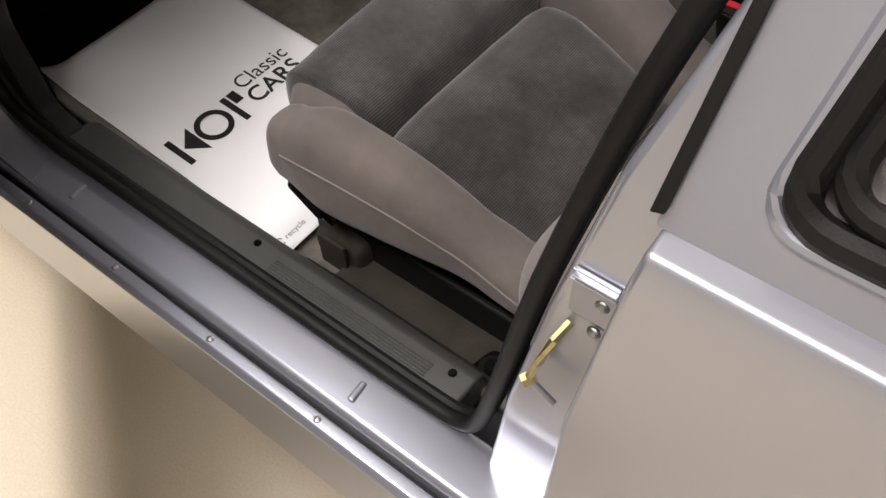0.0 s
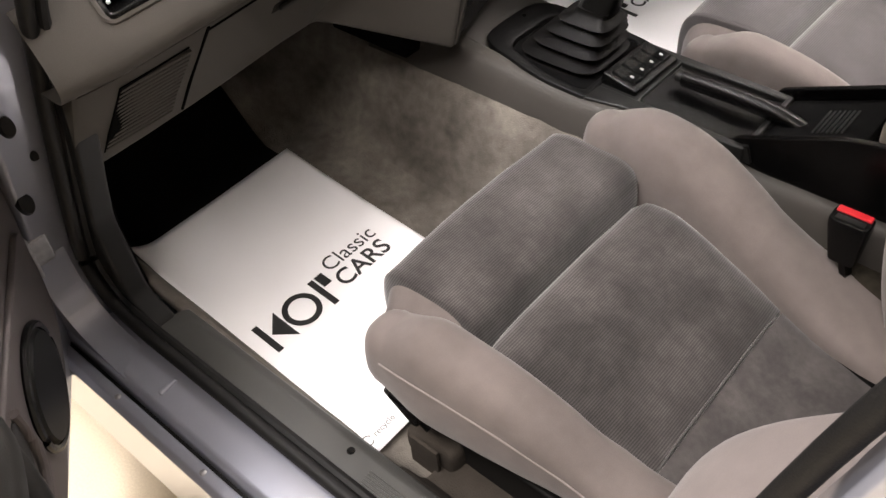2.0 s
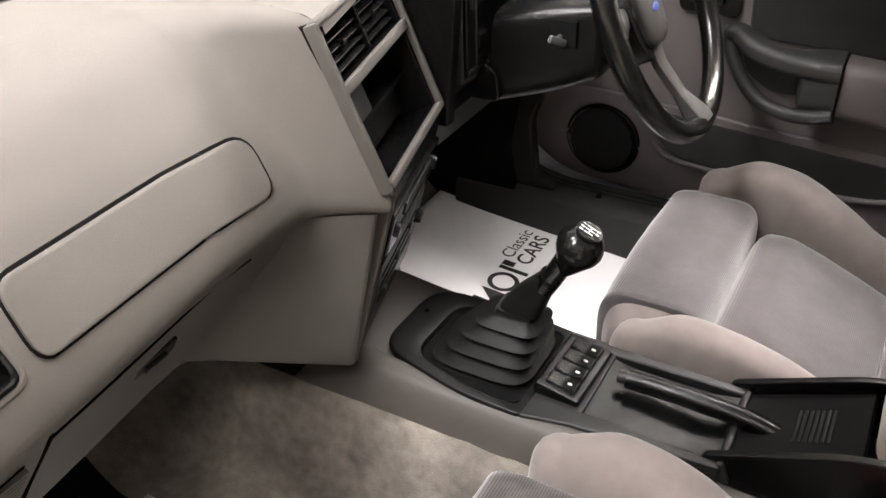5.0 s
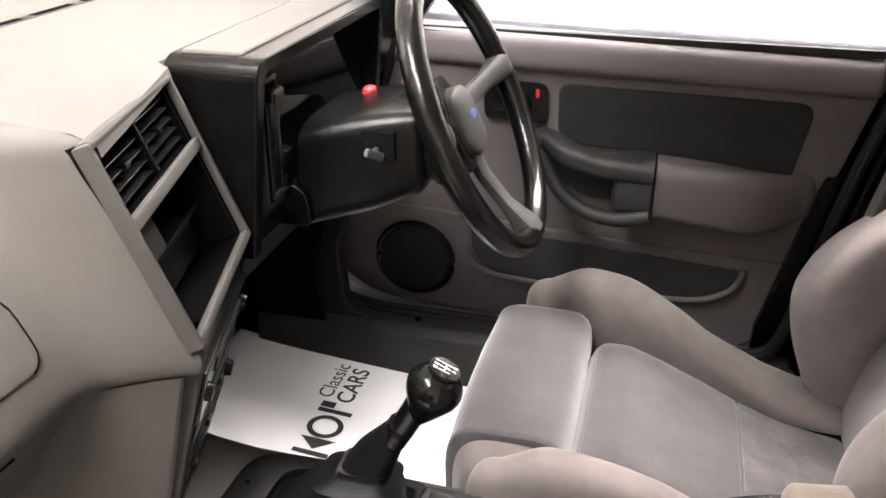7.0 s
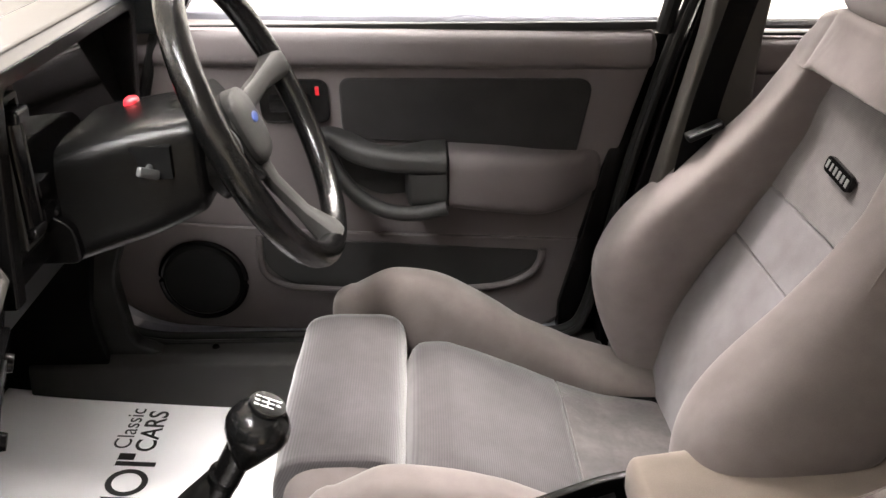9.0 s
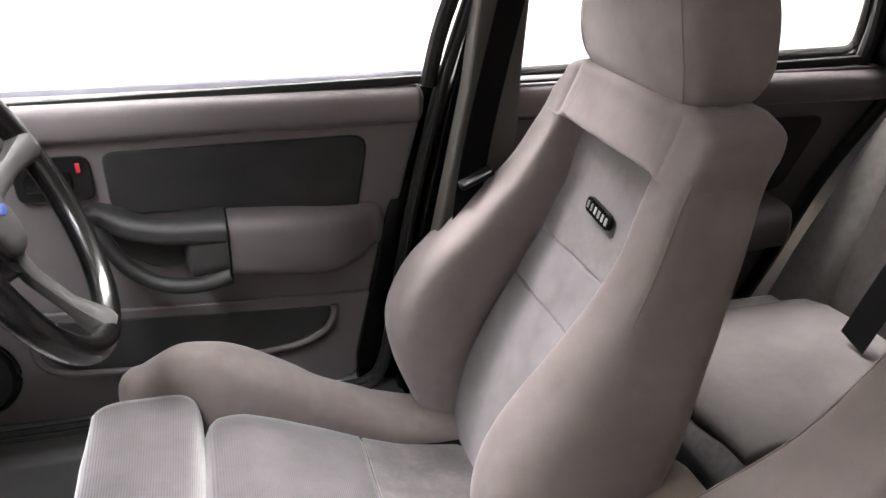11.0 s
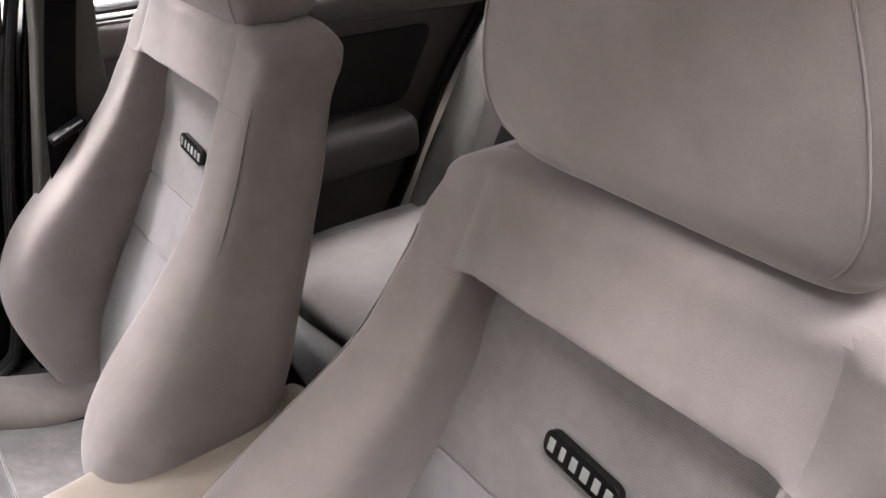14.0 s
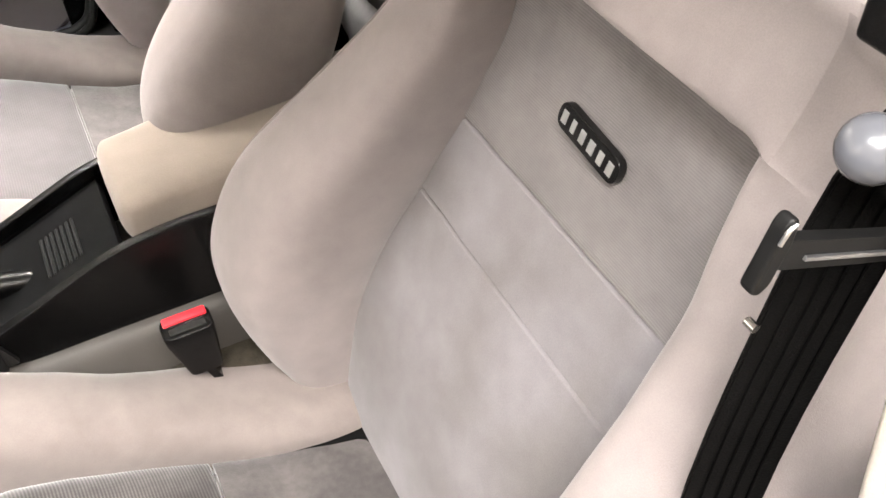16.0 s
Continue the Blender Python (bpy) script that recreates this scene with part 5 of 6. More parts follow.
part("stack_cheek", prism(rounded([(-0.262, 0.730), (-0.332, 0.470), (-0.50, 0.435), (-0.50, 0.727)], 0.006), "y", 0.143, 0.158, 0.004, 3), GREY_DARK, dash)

# instrument binnacle
shell = rounded([(0.155, 0.690), (0.155, 0.928), (0.605, 0.928), (0.605, 0.690), (0.584, 0.690), (0.584, 0.910), (0.177, 0.910), (0.177, 0.690)], [0.004, 0.026, 0.026, 0.004, 0.004, 0.014, 0.014, 0.004], 6)
bm = prism(shell, "x", -0.348, -0.234, 0.011, 4)
for v in bm.verts:
    v.co.x += (v.co.z - 0.912) * 0.10
hood = part("binnacle_hood", bm, HOOD, dash, "polished dark instrument hood", 50)
part("hood_top", rbox(-0.336, -0.262, 0.176, 0.588, 0.924, 0.9315, 0.005, 3), DASH, hood, "pale grey top of the hood")
part("binnacle_base", rbox(-0.50, -0.262, 0.17, 0.59, 0.698, 0.735, 0.006), BLACK, dash)
colm = part("switch_column", rbox(-0.30, -0.262, 0.183, 0.262, 0.72, 0.906, 0.005), GREY_DARK, dash, "switch column beside the instruments")
part("slot", rbox(-0.264, -0.2605, 0.214, 0.232, 0.745, 0.885, 0.002), VOID, colm)
part("column_frame", joined(rbox(-0.264, -0.254, 0.199, 0.205, 0.738, 0.892, 0.002), rbox(-0.264, -0.254, 0.241, 0.247, 0.738, 0.892, 0.002), rbox(-0.264, -0.254, 0.199, 0.247, 0.886, 0.893, 0.002), rbox(-0.264, -0.254, 0.199, 0.247, 0.736, 0.742, 0.002)), SPOKE, colm)
part("slider", rbox(-0.266, -0.250, 0.211, 0.235, 0.752, 0.872, 0.005, 3), BLACK, colm)
part("slider_cap", rbox(-0.262, -0.240, 0.207, 0.238, 0.866, 0.882, 0.005, 3), GLOSS_BLACK, colm)
part("slider_cap", rbox(-0.262, -0.246, 0.208, 0.238, 0.744, 0.755, 0.004, 3), GLOSS_BLACK, colm)
part("rocker_switch", rbox(-0.270, -0.250, 0.245, 0.275, 0.745, 0.765, 0.003), BLACK, colm)
part("rocker_switch", rbox(-0.270, -0.250, 0.245, 0.275, 0.775, 0.795, 0.003), BLACK, colm)
cluster = part("instrument_cluster", rbox(-0.40, -0.375, 0.26, 0.578, 0.735, 0.905, 0.004), VOID, dash, "dark instrument cluster")
for y, r in ((0.315, 0.045), (0.44, 0.05), (0.53, 0.035)):
    part("gauge_ring", tube([(-0.373, y + r * math.cos(w), 0.822 + r * math.sin(w)) for w in np.linspace(0, 2 * math.pi, 28, endpoint=False)], 0.003, 6, True, 1), GREY_DARK, cluster)
part("cluster_glass", rbox(-0.270, -0.267, 0.262, 0.580, 0.735, 0.909, 0, 1, pose(-0.268, 0, 0.815, 0, -9, 0) @ pose(0.268, 0, -0.815)), LENS, dash, "dark shiny instrument lens")
lower_bezel = part("cluster_ledge", prism(rounded([(-0.315, 0.690), (-0.228, 0.690), (-0.232, 0.735), (-0.284, 0.768), (-0.315, 0.768)], [0.004, 0.012, 0.012, 0.006, 0.004]), "y", 0.262, 0.585, 0.004, 3), BLACK, dash, "black ledge under the instrument lens")
for y in (0.275, 0.30):
    part("rocker_switch", rbox(-0.011, 0.011, -0.0095, 0.0095, -0.004, 0.005, 0.003, 2, pose(-0.256, y, 0.753, 0, 32, 0)), GLOSS_BLACK, lower_bezel)
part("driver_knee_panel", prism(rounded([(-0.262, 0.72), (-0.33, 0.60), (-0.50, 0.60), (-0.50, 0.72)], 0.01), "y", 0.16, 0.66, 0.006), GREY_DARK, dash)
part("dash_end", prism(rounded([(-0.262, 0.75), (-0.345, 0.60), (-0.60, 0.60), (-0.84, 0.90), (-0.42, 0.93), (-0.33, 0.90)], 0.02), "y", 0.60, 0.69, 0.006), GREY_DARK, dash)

# ---- steering column and wheel ----
column = thing("steering_column", (-0.25, 0.37, 0.70), "black steering column shroud with stalks and a red hazard button", "steering column")
part("shroud", pad("x", [(-0.245, 0.273, 0.471, 0.676, 0.820), (-0.20, 0.278, 0.467, 0.690, 0.830), (-0.15, 0.286, 0.462, 0.706, 0.839), (-0.100, 0.298, 0.450, 0.728, 0.843)], 6.0, 44, 5, (0.006, 0.010)), BLACK, column)
part("collar", tube([(-0.112, 0.378, 0.782), (-0.064, 0.386, 0.806)], 0.066, 28, False, 1), BLACK, column)
button = part("hazard_button", pad("z", [(0.826, -0.206, -0.188, 0.402, 0.426), (0.834, -0.205, -0.189, 0.403, 0.425)], 3.0, 18, 2, (0, 0.004)), RED, column, "bright red hazard button")
part("stalk_socket", rbox(-0.166, -0.122, 0.2845, 0.310, 0.781, 0.818, 0.001), VOID, column)
part("indicator_stalk", joined(rbox(-0.017, 0.017, -0.0035, 0.0035, -0.0055, 0.0055, 0.0025, 2, pose(-0.143, 0.268, 0.794, 0, 0, 68) @ pose(0, 0, 0, 0, 26, 0)), tube([(-0.147, 0.30, 0.796), (-0.145, 0.274, 0.795)], 0.0036, 10, False, 1)), STALK, column, "grey indicator stalk")
part("wiper_stalk", tube([(-0.145, 0.45, 0.79), (-0.135, 0.50, 0.79)], 0.008, 10, False, 1, 0.6), BLACK, column)

TILTED = pose(-0.040, 0.392, 0.822) @ Matrix(((math.cos(radians(25)), 0, -math.sin(radians(25)), 0), (0, 1, 0, 0), (math.sin(radians(25)), 0, math.cos(radians(25)), 0), (0, 0, 0, 1)))
# local axes of the wheel: x towards the driver, y to his left, z up along the rim
wheel = thing("steering_wheel", (-0.060, 0.388, 0.815), "worn black leather three-spoke steering wheel", "steering wheel")
spin = lambda bm_: (bm_.transform(TILTED), bm_)[1]  # noqa: E731
RIM = 0.182
part("rim", spin(tube([(0.0, RIM * math.sin(w), RIM * math.cos(w)) for w in np.linspace(0, 2 * math.pi, 56, endpoint=False)], 0.0165, 16, True, 1, 1.0, (1, 0, 0))), LEATHER, wheel, "shiny worn leather rim")
for ang, wid in ((84, 0.027), (-84, 0.027), (180, 0.029)):
    c_, s_ = math.cos(radians(ang)), math.sin(radians(ang))
    rings = []
    for r_, w_, x_ in ((0.03, wid * 0.75, -0.032), (0.08, wid * 0.55, -0.030), (0.13, wid * 0.5, -0.016), (0.166, wid * 0.75, -0.002), (0.178, wid * 0.95, 0.0)):
        th = 0.009 if r_ < 0.16 else 0.0175
        rings.append([(x_ + th * math.copysign(abs(math.sin(q)) ** 0.6, math.sin(q)), r_ * s_ + w_ * math.cos(q) * c_, r_ * c_ - w_ * math.cos(q) * s_) for q in np.linspace(0, 2 * math.pi, 16, endpoint=False)])
    part("spoke", spin(skin(rings)), SPOKE, wheel, "matt charcoal spoke")
part("horn_pad", spin(pad("x", [(-0.045, -0.043, 0.043, -0.055, 0.042), (-0.018, -0.041, 0.041, -0.052, 0.040)], 3.0, 28, 2, (0.002, 0.010))), SPOKE, wheel, "dark grey horn pad")
part("emblem", spin(pad("x", [(-0.0105, -0.014, 0.014, -0.007, 0.007), (-0.008, -0.013, 0.013, -0.0065, 0.0065)], 2.0, 24, 1, (0, 0.001))), BLUE, wheel, "small blue oval emblem")

# ---- centre console ----
console = thing("centre_console", (0.0, 0.02, 0.36), "charcoal plastic centre console with gear gaiter surround", "console")
FRONT_SIDE = [(-0.120, 0.330), (-0.114, 0.362), (-0.106, 0.390), (-0.098, 0.414), (-0.090, 0.430), (-0.080, 0.440), (-0.064, 0.4425)]
REAR_SIDE = [(-0.082, 0.330), (-0.075, 0.358), (-0.069, 0.378), (-0.062, 0.395), (-0.056, 0.404), (-0.050, 0.409), (-0.040, 0.411)]
rows = []
for x, rise, r in ((-0.46, 0.032, 0.100), (-0.34, 0.020, 0.110), (-0.24, 0.005, 0.115), (-0.10, 0.0, 0.110), (0.04, -0.003, 0.105), (0.14, -0.006, 0.100), (0.17, -0.006, 0.098), (0.20, -0.006, 0.098), (0.23, -0.006, 0.096), (0.30, -0.008, 0.096), (0.40, -0.010, 0.096), (0.62, -0.012, 0.096)):
    u = max(0.0, min(1.0, (x - 0.15) / 0.07))
    near = [((a[0] * (1 - u) + b[0] * u), (a[1] * (1 - u) + b[1] * u) + rise * (i / 6) ** 2 * (1 - u)) for i, (a, b) in enumerate(zip(FRONT_SIDE, REAR_SIDE))]
    top_z = 0.4425 + rise
    sunk = top_z - 0.030 * max(0.0, min(1.0, (x + 0.25) / 0.05))
    rows.append([(x, y, z) for y, z in near] + [(x, -0.056 + 0.018 * u, near[-1][1] - 0.2 * (top_z - sunk)), (x, -0.046 + 0.018 * u, min(sunk, near[-1][1])), (x, r - 0.030, sunk), (x, r - 0.012, top_z), (x, r, top_z - 0.003), (x, r + 0.012, top_z - 0.016), (x, r + 0.052, 0.398), (x, r + 0.055, 0.36)])
body = [[tuple(q[i:i + 3]) for i in range(0, 45, 3)] for q in spline([sum(r_, ()) for r_ in rows], 3)]
part("console_body", skin([[tuple(p) for p in spline(q, 3)] for q in body]), FLANK, console, "smooth brownish grey console moulding", 60)


OUTER_RIM = rounded([(-0.258, -0.046), (-0.120, -0.079), (-0.030, -0.079), (-0.030, 0.106), (-0.120, 0.116), (-0.256, 0.108)], [0.042, 0.05, 0.010, 0.010, 0.03, 0.05], 7)
INNER_RIM = rounded([(-0.206, -0.036), (-0.110, -0.064), (-0.042, -0.064), (-0.042, 0.092), (-0.110, 0.094), (-0.202, 0.088)], [0.030, 0.03, 0.015, 0.015, 0.03, 0.032], 7)


def bezel_ring(k, z):
    return [(a[0] + (b[0] - a[0]) * k, a[1] + (b[1] - a[1]) * k, z - 0.035 * (a[0] + (b[0] - a[0]) * k + 0.12)) for a, b in zip(OUTER_RIM, INNER_RIM)]


part("gaiter_bezel", skin([bezel_ring(k, z) for k, z in ((0.0, 0.432), (0.0, 0.4435), (0.05, 0.4468), (0.14, 0.4480), (0.6, 0.4490), (0.86, 0.4482), (0.95, 0.4462), (1.0, 0.441), (1.03, 0.430))], True, False), CLIP, console, "broad black gaiter surround with a rounded nose")
part("screw", tube([(-0.236, 0.045, 0.448), (-0.236, 0.045, 0.4542)], 0.0032, 12, False, 1), BLACK, console)
part("gaiter_well", prism(rounded([(-0.208, -0.060), (-0.038, -0.062), (-0.038, 0.096), (-0.208, 0.090)], 0.025), "z", 0.40, 0.4430, 0.0), VOID, console)
sw_m = pose(-0.001, 0.024, 0.452, 0, 0, -2) @ pose(0, 0, 0, 0, 10, 0)
panel = part("switch_panel", rbox(-0.031, 0.031, -0.057, 0.057, -0.022, 0.006, 0.004, 3, sw_m), BLACK, console, "black panel of rocker window switches")
for i in range(4):
    y = -0.038 + i * 0.0255
    rocker = part("rocker_switch", prism(rounded([(-0.022, 0.004), (-0.020, 0.010), (0.0, 0.0075), (0.020, 0.012), (0.022, 0.004)], 0.003), "y", y - 0.0095, y + 0.0095, 0.0015), GLOSS_BLACK, panel)
    rocker.data.transform(Matrix.Translation((0, -0.02, -0.36)) @ sw_m @ Matrix.Translation((0, 0.02, 0.36)))
    mk = part("mark", rbox(0.006, 0.012, y - 0.0016, y + 0.0016, 0.0088, 0.0110, 0.0005, 1), SILVER, rocker)
    mk.data.transform(Matrix.Translation((0, -0.02, -0.36)) @ sw_m @ Matrix.Translation((0, 0.02, 0.36)))
tray = part("oddments_tray", joined(prism([(-0.034, -0.0785), (0.03, -0.066), (0.21, -0.053), (0.21, -0.043), (0.040, -0.038), (-0.034, -0.038)], "z", 0.415, 0.4445, 0.0035, 3), prism([(-0.034, 0.105), (0.03, 0.102), (0.21, 0.098), (0.21, 0.084), (0.040, 0.084), (-0.034, 0.086)], "z", 0.415, 0.4445, 0.0035, 3), rbox(-0.034, 0.036, -0.040, 0.090, 0.415, 0.4435, 0.003), prism(rounded([(0.196, 0.42), (0.204, 0.445), (0.212, 0.447), (0.222, 0.42)], 0.003), "y", -0.050, 0.092, 0.002)), GREY_DARK, console)
part("tray_floor", prism([(0.034, 0.420), (0.034, 0.4395), (0.06, 0.4355), (0.17, 0.4345), (0.206, 0.4400), (0.206, 0.420)], "y", -0.044, 0.088, 0.002), BLACK, tray, "shiny black tray floor")

brake = thing("handbrake", (0.20, 0.06, 0.44), "black plastic handbrake lever lying low in the console", "handbrake")
part("lever", tube([(0.068, 0.034, 0.455), (0.11, 0.033, 0.457), (0.17, 0.030, 0.458), (0.225, 0.028, 0.455), (0.27, 0.026, 0.444)], 0.0128, 14, False, 4), BLACK, brake)
part("button", tube([(0.056, 0.0345, 0.4545), (0.070, 0.034, 0.455)], 0.0085, 12, False, 1), GREY_DARK, brake)
part("slot", rbox(0.20, 0.32, 0.008, 0.050, 0.428, 0.442, 0.003), CLIP, brake)

# gear lever
lever = thing("gear_lever", (-0.12, 0.025, 0.44), "black gear lever with a pleated rubber gaiter and polished knob", "gear lever")
bel, levels = [], 10
for i in range(levels + 1):
    u = i / levels
    hx, hy = 0.082 * (1 - u) + 0.036 * u, 0.074 * (1 - u) + 0.030 * u
    f = 1.0 if i % 2 == 0 else 0.70
    if i == levels:
        f = 0.8
    bel.append(oval("z", 0.437 + 0.100 * u, -0.122 + 0.047 * u - hx * f, -0.122 + 0.047 * u + hx * f, 0.014 + 0.002 * u - hy * f, 0.014 + 0.002 * u + hy * f, 4.5, 44))
part("gaiter", skin(bel), GAITER, lever, "pleated black rubber gaiter", 75)
part("gaiter_sleeve", pad("z", [(0.530, -0.104, -0.046, -0.008, 0.040), (0.560, -0.086, -0.036, -0.003, 0.034), (0.588, -0.060, -0.024, 0.000, 0.026), (0.602, -0.047, -0.021, 0.003, 0.021)], 3.0, 28, 4, (0.002, 0.002)), GAITER, lever)
part("shaft", tube([(-0.042, 0.012, 0.578), (-0.024, 0.008, 0.612), (-0.010, 0.006, 0.640)], 0.0138, 14, False, 4), LEATHER, lever)
part("collar", tube([(-0.035, 0.011, 0.594), (-0.032, 0.010, 0.600)], 0.0155, 16, False, 1), BLACK, lever)
ax = Matrix.Translation((0.003, 0.004, 0.655)) @ pose(0, 0, 0, 0, 24, 0)
bm = bmesh.new()
bmesh.ops.create_uvsphere(bm, u_segments=32, v_segments=22, radius=1)
for v in bm.verts:
    z = v.co.z
    r = 0.0290 * (1.0 if z > -0.1 else 1.0 - 0.56 * ((-0.1 - z) / 0.9) ** 0.8)
    v.co = Vector((v.co.x * r, v.co.y * r, z * 0.027 if z > 0 else z * 0.052))
bm.transform(ax)
knob = part("knob", bm, GLOSS_BLACK, lever, "polished black knob with white shift pattern")
cap = pad("z", [(0.0250, -0.017, 0.017, -0.017, 0.017), (0.0275, -0.0165, 0.0165, -0.0165, 0.0165)], 2.0, 28, 1, (0, 0.0006))
cap.transform(ax)
part("cap", cap, GLOSS_BLACK, knob)
marks = [(-0.0006, 0.0006, -0.0066, 0.0066)] + [(-0.0058, 0.0058, y - 0.0006, y + 0.0006) for y in (-0.006, 0.0, 0.006)]
grid_ = joined(*[rbox(a, b, c, d, 0.0282, 0.0288, 0) for a, b, c, d in marks])
grid_.transform(ax)
part("shift_pattern", grid_, WHITE_INK, knob)
for i, (x, y) in enumerate(((-0.0095, 0.006), (0.0095, 0.006), (-0.0095, 0.0), (0.0095, 0.0), (-0.0095, -0.006))):
    d = letters(str(i + 1), 0.0060, 0.00025)
    d.transform(ax @ pose(x - 0.0021, y + 0.0018, 0.0284, 0, 0, -90))
    part("numeral", d, WHITE_INK, knob)

# armrest box
box = thing("armrest_box", (0.45, 0.0, 0.44), "black console box under a beige padded armrest lid", "armrest")
BOX = [(0.18, 0.40), (0.185, 0.446), (0.34, 0.512), (0.40, 0.520), (0.66, 0.520), (0.66, 0.40)]
for y in (-0.044, 0.096):
    part("box_side", prism(rounded(BOX, [0.005, 0.01, 0.04, 0.02, 0.01, 0.005]), "y", y, y + 0.012, 0.003), BLACK, box)
part("tray_liner", rbox(0.0, 0.165, -0.030, 0.094, -0.006, 0.006, 0.002, 2, pose(0.198, 0, 0.428, 0, -23, 0)), VOID, box)
for i in range(7):
    part("liner_rib", rbox(0.085 + i * 0.0065, 0.0885 + i * 0.0065, 0.0, 0.060, 0.006, 0.0085, 0.001, 1, pose(0.198, 0, 0.428, 0, -23, 0)), CLIP, box)
part("box_back", rbox(0.65, 0.66, -0.034, 0.098, 0.40, 0.505, 0.002), BLACK, box)
part("lid", wrinkled(pad("x", [(0.370, -0.018, 0.108, 0.485, 0.540), (0.45, -0.022, 0.112, 0.482, 0.550), (0.55, -0.022, 0.112, 0.482, 0.556), (0.64, -0.020, 0.110, 0.485, 0.556)], 5.0, 44, 5, (0.014, 0.018)), 0.0012, 0.05), LID_CLOTH, box, "beige padded lid")

# ---- belts ----
for yc, s, lab in ((-0.104, -1, "black seat-belt buckle with a red button beside the seat"), (0.122, 1, "black seat-belt buckle with a red button by the console")):
    xb = 0.017 if s < 0 else 0.0
    bk = thing("belt_buckle", (0.36 + xb, yc, 0.38), lab, "seat-belt buckle", "front belt buckles")
    part("housing", pad("z", [(0.385, 0.350 + xb, 0.385 + xb, yc - 0.014, yc + 0.014), (0.436, 0.338 + xb, 0.388 + xb, yc - 0.016, yc + 0.016), (0.448, 0.338 + xb, 0.388 + xb, yc - 0.015, yc + 0.015)], 5.0, 24, 2, (0.004, 0.002)), BLACK, bk)
    part("release_button", rbox(0.341 + xb, 0.385 + xb, yc + 0.002, yc + 0.013, 0.446, 0.4525, 0.002), RED, bk, "red release button")
    part("slot", rbox(0.345 + xb, 0.381 + xb, yc - 0.011, yc - 0.002, 0.4445, 0.4508, 0.001), GREY_DARK, bk)
    part("stem", strip([(0.367 + xb, yc, 0.39), (0.385 + xb, yc, 0.33), (0.41, yc, 0.28)], (0, 1, 0), 0.02, 0.008), BLACK, bk)

belt = thing("seat_belt", (0.60, -0.58, 0.45), "black front passenger seat belt hanging from the centre pillar", "seat belt")
part("webbing", strip([(0.671, -0.610, 1.059), (0.645, -0.598, 0.994), (0.612, -0.581, 0.937), (0.592, -0.580, 0.841), (0.578, -0.584, 0.701), (0.575, -0.598, 0.549), (0.585, -0.628, 0.399)], (0.88, -0.36, 0.22), 0.043, 0.0016), WEB, belt, "black webbing")
guide = part("guide", rbox(0.602, 0.660, -0.600, -0.548, 0.950, 1.060, 0.003, 3), BLACK, belt, "ribbed black height adjuster")
for i in range(11):
    part("rib", rbox(0.6016, 0.6604, -0.6004, -0.5476, 0.978 + i * 0.0068, 0.9815 + i * 0.0068, 0.001, 1), GREY_DARK, guide)
clasp = part("tongue", joined(prism(rounded([(0.5215, 0.9175), (0.5275, 0.9420), (0.5300, 0.9450), (0.5330, 0.9430), (0.5330, 0.9330), (0.5290, 0.9175), (0.5248, 0.9145)], 0.0020), "y", -0.603, -0.597, 0.0018, 3), prism(rounded([(0.530, 0.936), (0.566, 0.920), (0.606, 0.903), (0.607, 0.891), (0.568, 0.907), (0.529, 0.924)], 0.003), "y", -0.6025, -0.5975, 0.0018, 3)), CLIP, belt, "black belt tongue gripping the webbing")
# the short curved tube models a highlight on the tongue's edge
part("tongue_plate", joined(tube([(0.5262, -0.6035, 0.937), (0.5280, -0.6035, 0.9418), (0.5305, -0.6035, 0.9432)], 0.0008, 8, False, 3), rbox(0.0, 0.064, -0.0008, 0.0008, -0.0009, 0.0009, 0.0004, 2, pose(0.540, -0.6030, 0.9245, 0, 23.5, 0))), STEEL, clasp, "steel strip and modelled edge highlight of the tongue")
part("stop_button", tube([(0.557, -0.584, 0.860), (0.557, -0.579, 0.860)], 0.0021, 12, False, 1), CHROME, belt)
for u in (-0.0160, -0.0080, 0.0, 0.0080, 0.0155):
    o = Vector((0.88, -0.42, 0.22)).normalized() * u + Vector((-0.0003, 0.0008, 0.0003))
    part("webbing_rib", strip([tuple(Vector(q) + o) for q in ((0.671, -0.611, 1.06), (0.645, -0.599, 0.995), (0.611, -0.583, 0.938), (0.590, -0.582, 0.84), (0.575, -0.587, 0.70), (0.572, -0.60, 0.55), (0.585, -0.63, 0.40))], (0.88, -0.42, 0.22), 0.0055, 0.0018), WEB, belt)
rest = thing("adjuster_knob", (0.59, -0.60, 0.94), "pale grey round knob on the centre pillar", "knob")
bm = bmesh.new()
bmesh.ops.create_uvsphere(bm, u_segments=28, v_segments=18, radius=0.0115, matrix=pose(0.577, -0.587, 0.940))
part("ball", bm, GREY_KNOB, rest)
part("stem", tube([(0.577, -0.587, 0.940), (0.585, -0.606, 0.945), (0.59, -0.625, 0.95)], 0.006, 12, False, 3), GREY_DARK, rest, "dark stem")
part("collar", tube([(0.5812, -0.596, 0.9425), (0.583, -0.601, 0.944)], 0.0095, 16, False, 1), BLACK, rest)

dbelt = thing("seat_belt", (0.60, 0.60, 0.45), "black driver's seat belt on the far centre pillar", "seat belt")
part("webbing", strip([(0.645, 0.600, 1.14), (0.622, 0.607, 1.01), (0.585, 0.607, 0.86), (0.560, 0.607, 0.74), (0.545, 0.612, 0.60), (0.54, 0.64, 0.40)], (0.93, 0.0, 0.3), 0.047, 0.0016), WEB, dbelt)
part("tongue", rbox(-0.028, 0.028, -0.012, 0.010, -0.006, 0.006, 0.004, 3, pose(0.562, 0.596, 0.728, 0, -24, 0)), CLIP, dbelt)
